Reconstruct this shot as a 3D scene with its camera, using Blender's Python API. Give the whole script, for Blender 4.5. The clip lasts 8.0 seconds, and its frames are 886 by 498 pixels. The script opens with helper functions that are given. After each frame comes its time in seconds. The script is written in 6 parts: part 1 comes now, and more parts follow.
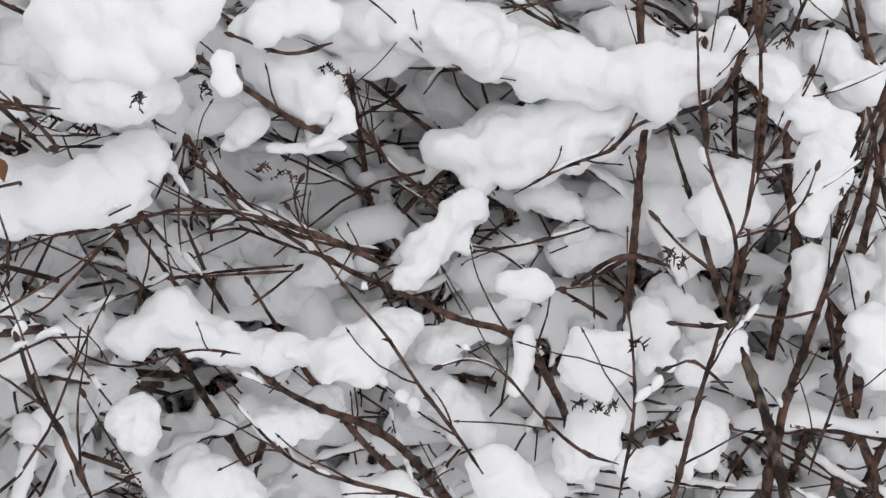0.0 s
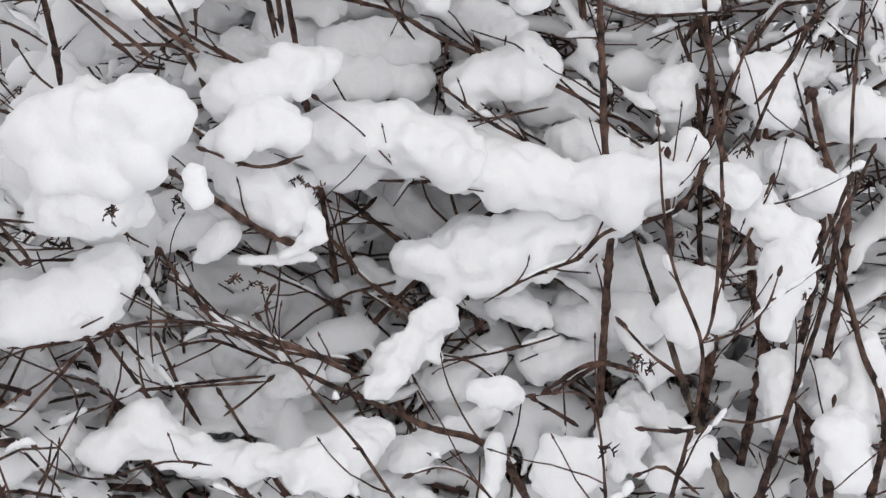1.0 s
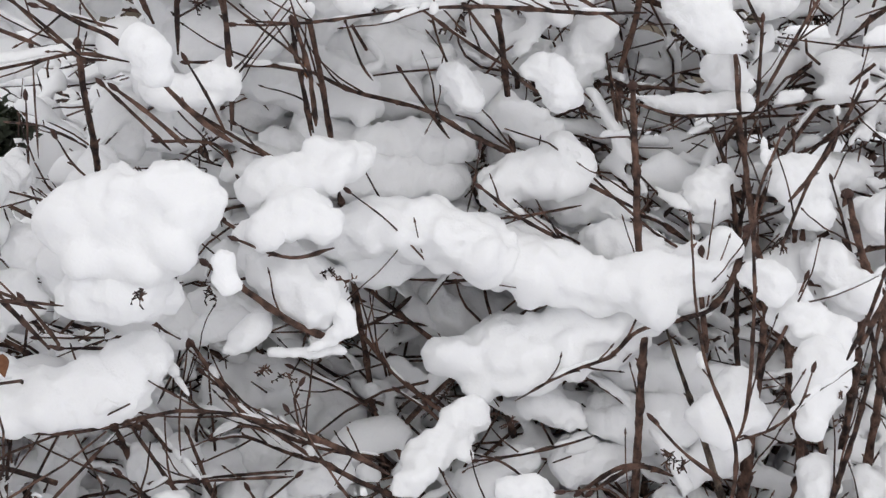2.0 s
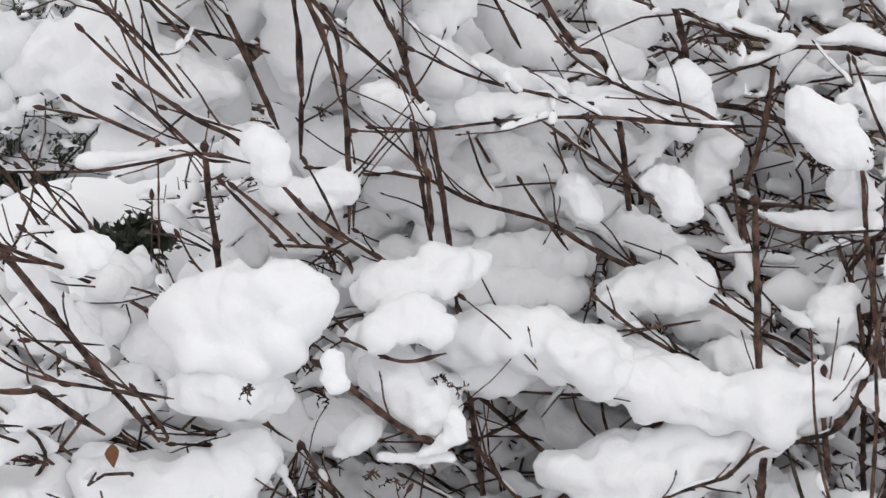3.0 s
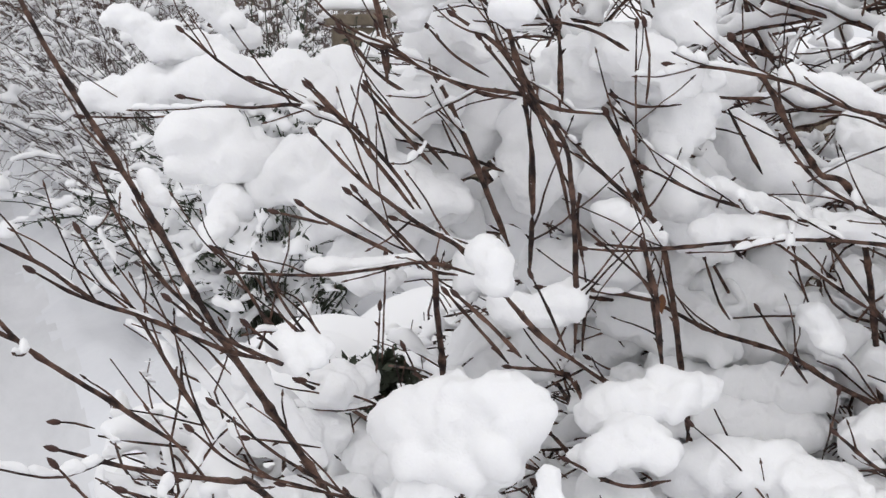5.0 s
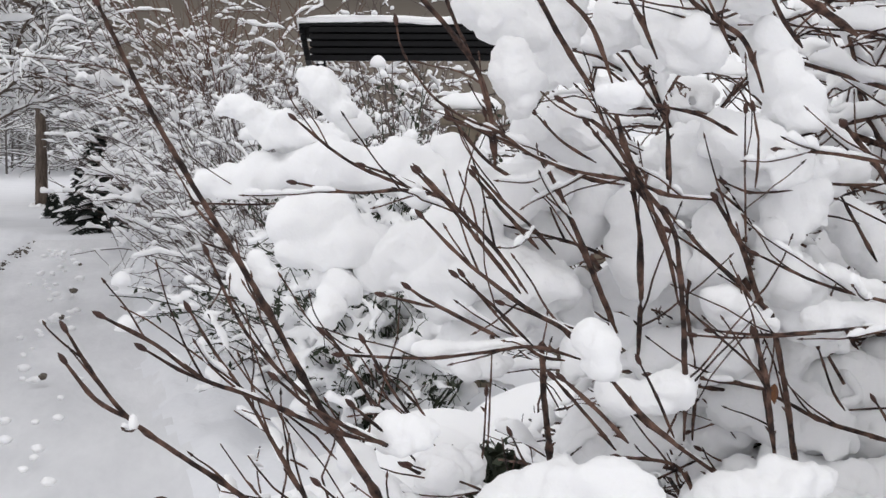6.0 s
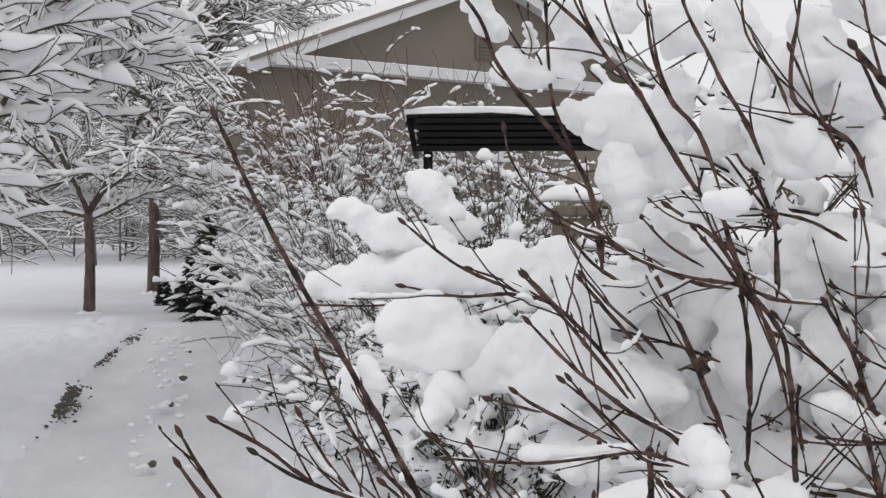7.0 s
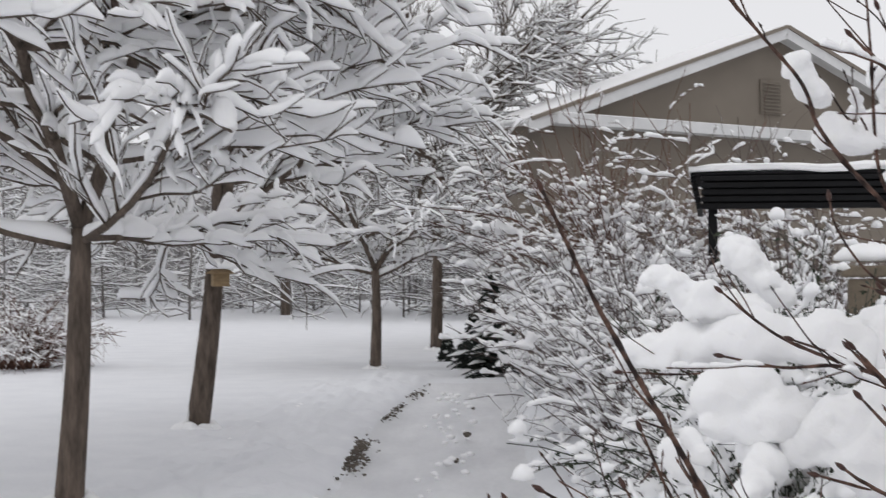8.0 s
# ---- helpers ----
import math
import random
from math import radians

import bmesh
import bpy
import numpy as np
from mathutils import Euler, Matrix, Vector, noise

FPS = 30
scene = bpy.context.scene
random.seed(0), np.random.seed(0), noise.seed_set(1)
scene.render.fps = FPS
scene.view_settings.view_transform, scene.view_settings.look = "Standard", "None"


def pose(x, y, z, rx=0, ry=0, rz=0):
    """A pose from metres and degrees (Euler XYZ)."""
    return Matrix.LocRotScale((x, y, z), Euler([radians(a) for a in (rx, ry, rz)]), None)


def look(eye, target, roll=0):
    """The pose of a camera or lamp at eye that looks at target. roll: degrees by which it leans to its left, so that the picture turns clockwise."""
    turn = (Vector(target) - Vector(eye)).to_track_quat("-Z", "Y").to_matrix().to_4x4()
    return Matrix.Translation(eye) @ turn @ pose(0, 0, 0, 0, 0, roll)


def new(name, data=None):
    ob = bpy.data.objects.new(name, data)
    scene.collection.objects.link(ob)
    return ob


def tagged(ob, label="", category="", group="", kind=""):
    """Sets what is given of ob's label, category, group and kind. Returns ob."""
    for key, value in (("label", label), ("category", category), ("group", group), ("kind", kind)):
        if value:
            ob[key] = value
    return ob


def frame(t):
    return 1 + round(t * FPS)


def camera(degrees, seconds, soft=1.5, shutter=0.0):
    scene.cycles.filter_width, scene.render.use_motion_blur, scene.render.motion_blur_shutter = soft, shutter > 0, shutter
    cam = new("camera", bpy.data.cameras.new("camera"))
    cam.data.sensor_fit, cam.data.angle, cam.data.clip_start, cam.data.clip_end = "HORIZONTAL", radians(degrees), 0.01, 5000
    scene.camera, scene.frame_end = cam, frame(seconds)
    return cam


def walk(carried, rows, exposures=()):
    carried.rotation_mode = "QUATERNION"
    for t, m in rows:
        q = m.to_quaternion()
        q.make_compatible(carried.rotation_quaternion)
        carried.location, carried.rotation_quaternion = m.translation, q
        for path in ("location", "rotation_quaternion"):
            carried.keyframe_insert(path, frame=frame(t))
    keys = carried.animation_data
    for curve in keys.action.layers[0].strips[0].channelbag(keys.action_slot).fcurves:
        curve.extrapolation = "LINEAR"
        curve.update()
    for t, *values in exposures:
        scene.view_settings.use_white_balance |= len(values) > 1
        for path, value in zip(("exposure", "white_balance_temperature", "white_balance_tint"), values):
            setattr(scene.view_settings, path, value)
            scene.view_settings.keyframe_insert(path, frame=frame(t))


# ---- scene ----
cam = camera(34.0, 8.0, soft=1.3, shutter=0.2)

# seconds, eye x y z, yaw to the left, pitch up, roll
PATH = [
    (0, -0.0305, 0.1072, 1.6255, -36.090, -30.106, 0.699),
    (0.5, -0.0347, 0.0996, 1.6259, -37.282, -28.243, 0.773),
    (1, -0.0374, 0.0837, 1.6297, -37.088, -25.555, 0.530),
    (1.2, -0.0381, 0.0824, 1.6302, -37.040, -24.605, 0.393),
    (2.3, -0.0147, 0.0456, 1.5666, -33.393, -18.731, 0.367),
    (2.5, -0.0099, 0.0430, 1.5636, -32.255, -17.815, 0.293),
    (3, 0.0073, 0.0291, 1.5502, -28.708, -15.016, 0.065),
    (3.5, 0.0238, 0.0266, 1.5339, -25.766, -13.062, -0.032),
    (4, 0.0437, 0.0241, 1.5195, -22.882, -11.442, -0.123),
    (4.5, 0.0480, 0.0261, 1.5074, -20.620, -10.202, -0.041),
    (5.8, 0.0648, 0.0183, 1.4612, -14.255, -5.155, -0.134),
    (6, 0.0626, 0.0177, 1.4658, -13.522, -4.428, -0.200),
    (6.5, 0.0597, 0.0121, 1.4759, -10.991, -2.636, -0.222),
    (7, 0.0572, 0.0028, 1.4867, -9.364, -0.959, -0.219),
    (7.5, 0.0324, 0.0024, 1.4917, -5.709, -0.286, -0.109),
    (7.8, 0.0138, 0.0013, 1.4962, -0.830, 0.443, -0.158),
    (8, 0.0096, -0.0001, 1.5007, 1.598, 1.319, 0.006),
]
walk(cam, [(t, pose(x, y, z, 0, 0, yaw) @ pose(0, 0, 0, 90 + pitch, 0, 0) @ pose(0, 0, 0, 0, 0, roll))
           for t, x, y, z, yaw, pitch, roll in PATH],
     [(0, 0.23), (1.2, 0.24), (2.5, 0.25), (4.5, 0.24), (5.8, 0.32), (6.3, 0.16), (8.0, 0.07)])

# ---- light: an even white winter sky ----
world = bpy.data.worlds.new("overcast_sky")
scene.world = world
world.use_nodes = True
wn, wl = world.node_tree.nodes, world.node_tree.links
wn.clear()
sky = wn.new("ShaderNodeTexSky")
sky.sky_type = "NISHITA"
sky.sun_disc = False
sky.sun_elevation = radians(38)
sky.sun_rotation = radians(200)
sky_soft = wn.new("ShaderNodeHueSaturation")
sky_soft.inputs["Saturation"].default_value = 0.12
sky_soft.inputs["Value"].default_value = 0.075
cloud = wn.new("ShaderNodeMixRGB")
cloud.inputs["Fac"].default_value = 0.8
cloud.inputs["Color2"].default_value = (0.853, 0.852, 0.882, 1)
back = wn.new("ShaderNodeBackground")
wout = wn.new("ShaderNodeOutputWorld")
wl.new(sky.outputs[0], sky_soft.inputs["Color"])
wl.new(sky_soft.outputs[0], cloud.inputs["Color1"])
wl.new(cloud.outputs[0], back.inputs["Color"])
wl.new(back.outputs[0], wout.inputs["Surface"])
back.inputs["Strength"].default_value = 0.975

sun = new("sun", bpy.data.lights.new("sun", "SUN"))
sun.data.energy = 0.3
sun.data.angle = radians(60)
sun.data.color = (1.0, 0.985, 0.96)
sun.matrix_world = look((-2, -4, 6), (0, 0, 0))


# ---- materials ----
def mat(name, base, dark, scale, rough=0.7, bump=0.2, fine=8.0, stretch=(1, 1, 1), spec=0.3, metal=0.0, random_shift=0.0, bias=0.5, contrast=1.6):
    """A surface of two tones at two scales, with a fine relief."""
    m = bpy.data.materials.new(name)
    m.use_nodes = True
    n, l = m.node_tree.nodes, m.node_tree.links
    b = n["Principled BSDF"]
    co = n.new("ShaderNodeTexCoord")
    mp = n.new("ShaderNodeMapping")
    mp.inputs["Scale"].default_value = stretch
    l.new(co.outputs["Object"], mp.inputs["Vector"])
    big = n.new("ShaderNodeTexNoise")
    big.inputs["Scale"].default_value = scale
    big.inputs["Detail"].default_value = 5
    small = n.new("ShaderNodeTexNoise")
    small.inputs["Scale"].default_value = scale * fine
    small.inputs["Detail"].default_value = 4
    l.new(mp.outputs[0], big.inputs["Vector"])
    l.new(mp.outputs[0], small.inputs["Vector"])
    add = n.new("ShaderNodeMath")
    add.operation = "MULTIPLY_ADD"
    add.inputs[1].default_value = 0.45
    l.new(small.outputs["Fac"], add.inputs[0])
    half = n.new("ShaderNodeMath")
    half.operation = "MULTIPLY_ADD"
    half.inputs[1].default_value = contrast
    half.inputs[2].default_value = 0.25 - 0.5 * contrast + (bias - 0.5)
    l.new(big.outputs["Fac"], half.inputs[0])
    l.new(half.outputs[0], add.inputs[2])
    src = add.outputs[0]
    if random_shift:
        info = n.new("ShaderNodeObjectInfo")
        sh = n.new("ShaderNodeMath")
        sh.operation = "MULTIPLY_ADD"
        sh.inputs[1].default_value = random_shift
        l.new(info.outputs["Random"], sh.inputs[0])
        l.new(src, sh.inputs[2])
        src = sh.outputs[0]
    mix = n.new("ShaderNodeMixRGB")
    mix.inputs["Color1"].default_value = (*dark, 1)
    mix.inputs["Color2"].default_value = (*base, 1)
    l.new(src, mix.inputs["Fac"])
    l.new(mix.outputs[0], b.inputs["Base Color"])
    b.inputs["Roughness"].default_value = rough
    b.inputs["Metallic"].default_value = metal
    b.inputs["Specular IOR Level"].default_value = spec
    if bump:
        bp = n.new("ShaderNodeBump")
        bp.inputs["Strength"].default_value = bump
        bp.inputs["Distance"].default_value = 0.02
        l.new(src, bp.inputs["Height"])
        l.new(bp.outputs[0], b.inputs["Normal"])
    return m


SNOW = mat("fresh_snow", (0.978, 0.979, 0.984), (0.955, 0.957, 0.967), 9, 0.85, 0.22, 34, spec=0.12)
SNOW_FAR = mat("snow_on_twigs", (0.95, 0.95, 0.958), (0.91, 0.912, 0.925), 4, 0.85, 0.1, spec=0.15)
for powder, depth in ((SNOW, 0.012), (SNOW_FAR, 0.02)):
    # light soaks a little way into the powder
    surface = powder.node_tree.nodes["Principled BSDF"]
    surface.inputs["Subsurface Weight"].default_value = 0.35
    surface.inputs["Subsurface Radius"].default_value = (1.0, 1.0, 1.05)
    surface.inputs["Subsurface Scale"].default_value = depth
GROUND_SNOW = mat("ground_snow", (0.86, 0.868, 0.888), (0.77, 0.78, 0.81), 1.6, 0.85, 0.6, 14, spec=0.15)
TRODDEN = mat("trodden_snow", (0.85, 0.855, 0.87), (0.66, 0.665, 0.685), 2.2, 0.6, 0.7, 9, (1, 0.3, 1), spec=0.3)
BARK = mat("shrub_bark", (0.19, 0.108, 0.08), (0.024, 0.014, 0.012), 55, 0.7, 0.6, 5, random_shift=0.3, bias=0.24, contrast=3.4)
BARK_GREY = mat("grey_shrub_bark", (0.26, 0.195, 0.145), (0.03, 0.021, 0.017), 60, 0.8, 0.8, 5, (1, 1, 0.6), random_shift=0.2, bias=0.25, contrast=3.2)
BUD = mat("winter_bud", (0.1, 0.05, 0.038), (0.03, 0.015, 0.013), 60, 0.5, 0.3)
TREE_BARK = mat("tree_bark", (0.2, 0.155, 0.125), (0.035, 0.027, 0.022), 16, 0.9, 1.0, 4, (1, 1, 0.22))
# bark of the far woods, with the distance haze mixed into its pale grey
TWIG_HAZE = mat("hazed_distant_bark", (0.21, 0.19, 0.18), (0.12, 0.11, 0.105), 3, 0.9, 0.0)
TWIG_FAR = mat("far_twig_bark", (0.18, 0.14, 0.13), (0.08, 0.062, 0.058), 5, 0.85, 0.0)
TWIG_RED = mat("reddish_twig_bark", (0.2, 0.11, 0.08), (0.08, 0.045, 0.035), 5, 0.85, 0.0)
TWIG_GREEN = mat("evergreen_leaf", (0.05, 0.06, 0.035), (0.015, 0.02, 0.012), 12, 0.6, 0.0)
NEEDLE = mat("dark_needles", (0.022, 0.03, 0.022), (0.008, 0.011, 0.009), 12, 0.7, 0.0)
STUCCO = mat("taupe_stucco", (0.235, 0.205, 0.17), (0.2, 0.172, 0.142), 1.2, 0.9, 0.25, 40)
WHITE_PAINT = mat("white_trim_paint", (0.72, 0.72, 0.72), (0.6, 0.6, 0.6), 3, 0.55, 0.1)
BLACK_METAL = mat("black_painted_metal", (0.012, 0.012, 0.013), (0.006, 0.006, 0.007), 6, 0.6, 0.1, spec=0.15)
STONE = mat("tan_wall_stone", (0.25, 0.205, 0.155), (0.11, 0.092, 0.07), 7, 0.9, 0.7, 6, random_shift=0.4, bias=0.3)
MORTAR = mat("wall_core", (0.2, 0.18, 0.15), (0.12, 0.11, 0.09), 8, 0.95, 0.5)
WOODS = mat("far_woods", (0.27, 0.264, 0.262), (0.14, 0.133, 0.13), 1.3, 1.0, 0.0, 6, (1, 1, 0.12))
LEAF_DRY = mat("dry_leaf", (0.3, 0.14, 0.06), (0.13, 0.05, 0.03), 40, 0.7, 0.3)
SOIL = mat("bare_soil_edge", (0.2, 0.17, 0.14), (0.06, 0.05, 0.042), 14, 0.95, 0.8)
FEEDER = mat("weathered_wood", (0.36, 0.26, 0.15), (0.2, 0.14, 0.08), 12, 0.8, 0.3, 6, (1, 1, 4))


# ---- mesh helpers ----
class Soup:
    """Many tubes and sheets gathered into one mesh."""

    def __init__(self):
        self.v, self.f, self.n = [], [], 0

    def grid(self, rings, closed=True):
        """Rings of points, joined ring to ring; the ends are shut."""
        m, k = rings.shape[:2]
        base = self.n
        self.v.append(rings.reshape(-1, 3))
        i = np.arange(m - 1)[:, None] * k
        j = np.arange(k)[None]
        j2 = (j + 1) % k
        q = np.stack([i + j, i + j2, i + k + j2, i + k + j], -1).reshape(-1, 4) + base
        self.f.extend(q.tolist())
        if closed:
            self.f.append((np.arange(k)[::-1] + base).tolist())
            self.f.append((np.arange(k) + base + (m - 1) * k).tolist())
        self.n += m * k

    def object(self, name, material, parent=None, label="", smooth=True):
        me = bpy.data.meshes.new(name)
        if self.v:
            me.from_pydata(np.concatenate(self.v).tolist(), [], self.f)
        me.materials.append(material)
        if smooth:
            me.shade_smooth()
        ob = new(name, me)
        if parent:
            ob.parent = parent
        return tagged(ob, label)


def part(name, bm, material, parent=None, label="", smooth=False):
    me = bpy.data.meshes.new(name)
    bm.to_mesh(me)
    bm.free()
    me.materials.append(material)
    if smooth:
        me.shade_smooth()
    ob = new(name, me)
    if parent:
        ob.parent = parent
    return tagged(ob, label)


def box(sx, sy, sz, at=(0, 0, 0), bevel=0.0, turn=0.0):
    bm = bmesh.new()
    bmesh.ops.create_cube(bm, size=1, matrix=Matrix.Translation(at) @ Matrix.Rotation(turn, 4, "Z") @ Matrix.Diagonal((sx, sy, sz, 1)))
    if bevel:
        bmesh.ops.bevel(bm, geom=bm.edges[:], offset=bevel, segments=2, affect="EDGES", profile=0.6)
    return bm


def spline(pts, step):
    """A smooth line through the control points, in steps of about that length."""
    p = np.array(pts, float)
    if len(p) == 2:
        n = max(3, int(np.linalg.norm(p[1] - p[0]) / step) + 1)
        s = np.linspace(0, 1, n)[:, None]
        return p[0] * (1 - s) + p[1] * s
    p = np.vstack([2 * p[0] - p[1], p, 2 * p[-1] - p[-2]])
    out = []
    for a, b, c, d in zip(p[:-3], p[1:-2], p[2:-1], p[3:]):
        n = max(2, int(np.linalg.norm(c - b) / step) + 1)
        s = np.linspace(0, 1, n, endpoint=False)[:, None]
        out.append(0.5 * (2 * b + (c - a) * s + (2 * a - 5 * b + 4 * c - d) * s**2 + (3 * b - a - 3 * c + d) * s**3))
    return np.vstack([*out, p[-2:-1]])


def frames_along(line):
    t = np.gradient(line, axis=0)
    t /= np.linalg.norm(t, axis=1, keepdims=True) + 1e-9
    side = np.cross(t, (0, 0, 1.0))
    flat = np.linalg.norm(side, axis=1, keepdims=True)
    side = np.where(flat < 0.12, np.array([[0.8, -0.6, 0.0]]), side / (flat + 1e-9))
    return t, side, np.cross(side, t)


def tube(soup, line, r0, r1, sides=6):
    t, side, up = frames_along(line)
    a = np.linspace(0, 2 * np.pi, sides, endpoint=False)
    r = np.linspace(r0, r1, len(line))
    r = r if np.ndim(r) == 1 else r[:, 0]
    ring = side[:, None] * np.cos(a)[None, :, None] + up[:, None] * np.sin(a)[None, :, None]
    soup.grid(line[:, None] + ring * r[:, None, None])


def snow_strip(soup, line, w, h, rng, sides=7, lump=0.35, under=-0.35):
    """Snow lying along the upper side of a twig: rounded on top, flat below, blunt at the ends."""
    n = len(line)
    t, side, up = frames_along(line)
    run = np.r_[0, np.cumsum(np.linalg.norm(np.diff(line, axis=0), axis=1))]
    near_end = np.minimum(run, run[-1] - run) / min(1.6 * max(w, h), 0.5 * run[-1] + 1e-6)
    ends = np.clip(1 - (1 - np.minimum(near_end, 1)) ** 2, 0.06, 1) ** 0.5
    soft = np.array((0.12, 0.23, 0.3, 0.23, 0.12))
    wob = np.convolve(rng.uniform(1 - lump, 1 + lump, n + 4), soft, "valid")
    steep = 1 - 0.55 * np.abs(t[:, 2])
    hh = h * ends * wob * steep
    ww = w * ends * np.convolve(rng.uniform(1 - lump, 1 + lump, n + 4), soft, "valid")
    a = np.linspace(0, 2 * np.pi, sides, endpoint=False)
    z = np.array([0, 0, 1.0])
    ring = side[:, None] * (np.cos(a)[None, :, None] * ww[:, None, None]) + z * (np.maximum(np.sin(a), under)[None, :, None] * hh[:, None, None])
    ring = ring * rng.uniform(0.95, 1.05, ring.shape[:2])[..., None]
    lift = z * (hh * (0.3 if under > -0.5 else 0.05))[:, None]
    soup.grid((line + lift)[:, None] + ring)


def fuse(ob, voxel, rounds):
    """Run pieces of snow that touch into one soft mass."""
    rm = ob.modifiers.new("remesh", "REMESH")
    rm.mode, rm.voxel_size, rm.use_smooth_shade = "VOXEL", voxel, True
    sm = ob.modifiers.new("smooth", "SMOOTH")
    sm.factor, sm.iterations = 0.5, rounds
    return ob


def resample(line, step):
    seg = np.linalg.norm(np.diff(line, axis=0), axis=1)
    s = np.r_[0, np.cumsum(seg)]
    u = np.linspace(0, s[-1], max(3, int(s[-1] / step) + 1))
    return np.stack([np.interp(u, s, line[:, k]) for k in range(3)], -1)


def snow_pieces(soup, line, w, h, rng, step, piece, cover=0.8, sides=7, lump=0.5, under=-0.35):
    """Snow broken into lumps of uneven length and size along a twig."""
    fine = resample(line, step)
    i = 0
    while i < len(fine) - 3:
        k = int(rng.uniform(*piece) / step) + 3
        a, b = fine[i], fine[min(i + k, len(fine) - 1)]
        steep = abs(b[2] - a[2]) / (np.linalg.norm(b - a) + 1e-9)
        if rng.uniform() < cover * (1.05 - 0.8 * steep**2):
            q = rng.uniform(0.55, 1.45)
            bit = fine[i:i + k]
            if len(bit) >= 3:
                snow_strip(soup, bit, w * q, h * q * rng.uniform(0.8, 1.25), rng, sides, lump, under)
        i += max(2, int(k * 0.85))

# ---- ground ----
def snow_ground():
    s = Soup()
    xs = np.concatenate([np.linspace(-400, -30, 12), np.linspace(-24, -4, 26), np.linspace(-3.6, 4.4, 180), np.linspace(5, 24, 26), np.linspace(30, 400, 12)])
    ys = np.concatenate([np.linspace(-60, -4, 8), np.linspace(-3, 14, 120), np.linspace(14.25, 34, 70), np.linspace(36, 80, 20), np.linspace(90, 500, 8)])
    rows = []
    for y in ys:
        row = []
        for x in xs:
            mid = path_middle(y)
            off = abs(x - mid)
            edge = 0.77 + 0.07 * noise.noise((y * 0.9, x > mid, 3.1)) + 0.05 * noise.noise((y * 4.1, x > mid, 7.7))
            inside = 1 / (1 + math.exp(min(60, (off - edge) / 0.035))) if y < 21.5 else 0.0
            if 20.5 < y < 21.5:
                inside *= 21.5 - y
            z = 0.09 * (1 - inside) + 0.03 * noise.noise((x * 0.35, y * 0.35, 0)) + 0.012 * noise.noise((x * 2.3, y * 2.3, 5))
            # the heap that the shovel left along the walk
            z += (0.1 * math.exp(-((off - 1.25) / 0.45) ** 2) * (0.6 + 0.8 * noise.noise((x * 3, y * 2.2, 9))) + 0.07 * math.exp(-((off - 1.4) / 0.7) ** 2) * noise.noise((x * 8, y * 5, 1))) * (y < 22) * (x < 0 or y > 5)
            z += 0.06 * math.exp(-((off - 1.9) / 0.6) ** 2) * (noise.noise((x * 4, y * 2.6, 21)) + 0.5 * noise.noise((x * 9, y * 6, 22))) * (y < 22) * (x < -0.5)
            z += inside * 0.012 * noise.noise((x * 9, y * 5, 2))
            if y > 34:
                z += 0.0006 * (y - 34) ** 1.5
            row.append((x, y, z - 0.03))
        rows.append(row)
    g = np.array(rows)
    m, k = g.shape[:2]
    s.v.append(g.reshape(-1, 3))
    i, j = np.meshgrid(np.arange(m - 1), np.arange(k - 1), indexing="ij")
    a = (i * k + j).ravel()
    s.f = np.stack([a, a + 1, a + k + 1, a + k], -1).tolist()
    ob = s.object("ground", GROUND_SNOW)
    ob.data.materials.append(TRODDEN)
    mids = np.array([path_middle(y) for y in ys])
    centre = (g[:-1, :-1] + g[1:, 1:]) / 2
    rough = np.array([[0.09 * noise.noise((x * 1.5, y * 1.1, 4)) + 0.06 * noise.noise((x * 5, y * 4, 6)) for x, y, _ in row] for row in centre])
    walkway = (np.abs(centre[..., 0] - ((mids[:-1] + mids[1:]) / 2)[:, None]) + rough < 0.74) & (centre[..., 1] < 21.2)
    for p, w in zip(ob.data.polygons, walkway.ravel()):
        p.material_index = int(w)
    tagged(ob, "snow-covered lawn with a shovelled walk across it", "ground", kind="structure")


def path_middle(y):
    return -0.36 + max(0.0, y - 12) ** 2 * 0.004


snow_ground()


def clods(name, material, spots, label, size):
    """Broken lumps along the edge of the walk."""
    rng = np.random.default_rng(5)
    s = Soup()
    for x, y, n, spread in spots:
        for _ in range(n):
            c = np.array([x + rng.normal(0, spread * 0.2), y + rng.normal(0, spread), 0.03])
            r = size * rng.uniform(0.4, 1.3)
            k = 6
            a = np.linspace(0, 2 * np.pi, k, endpoint=False)
            rings = []
            for v, q in ((-0.4, 0.6), (0.1, 1.0), (0.45, 0.75), (0.62, 0.2)):
                ring = np.stack([np.cos(a) * q * r * rng.uniform(0.8, 1.2, k), np.sin(a) * q * r * 1.5 * rng.uniform(0.8, 1.2, k), np.full(k, v * r)], -1)
                rings.append(ring + c)
            s.grid(np.array(rings))
    return tagged(s.object(name, material), label, name.replace("_", " "), kind="stuff")


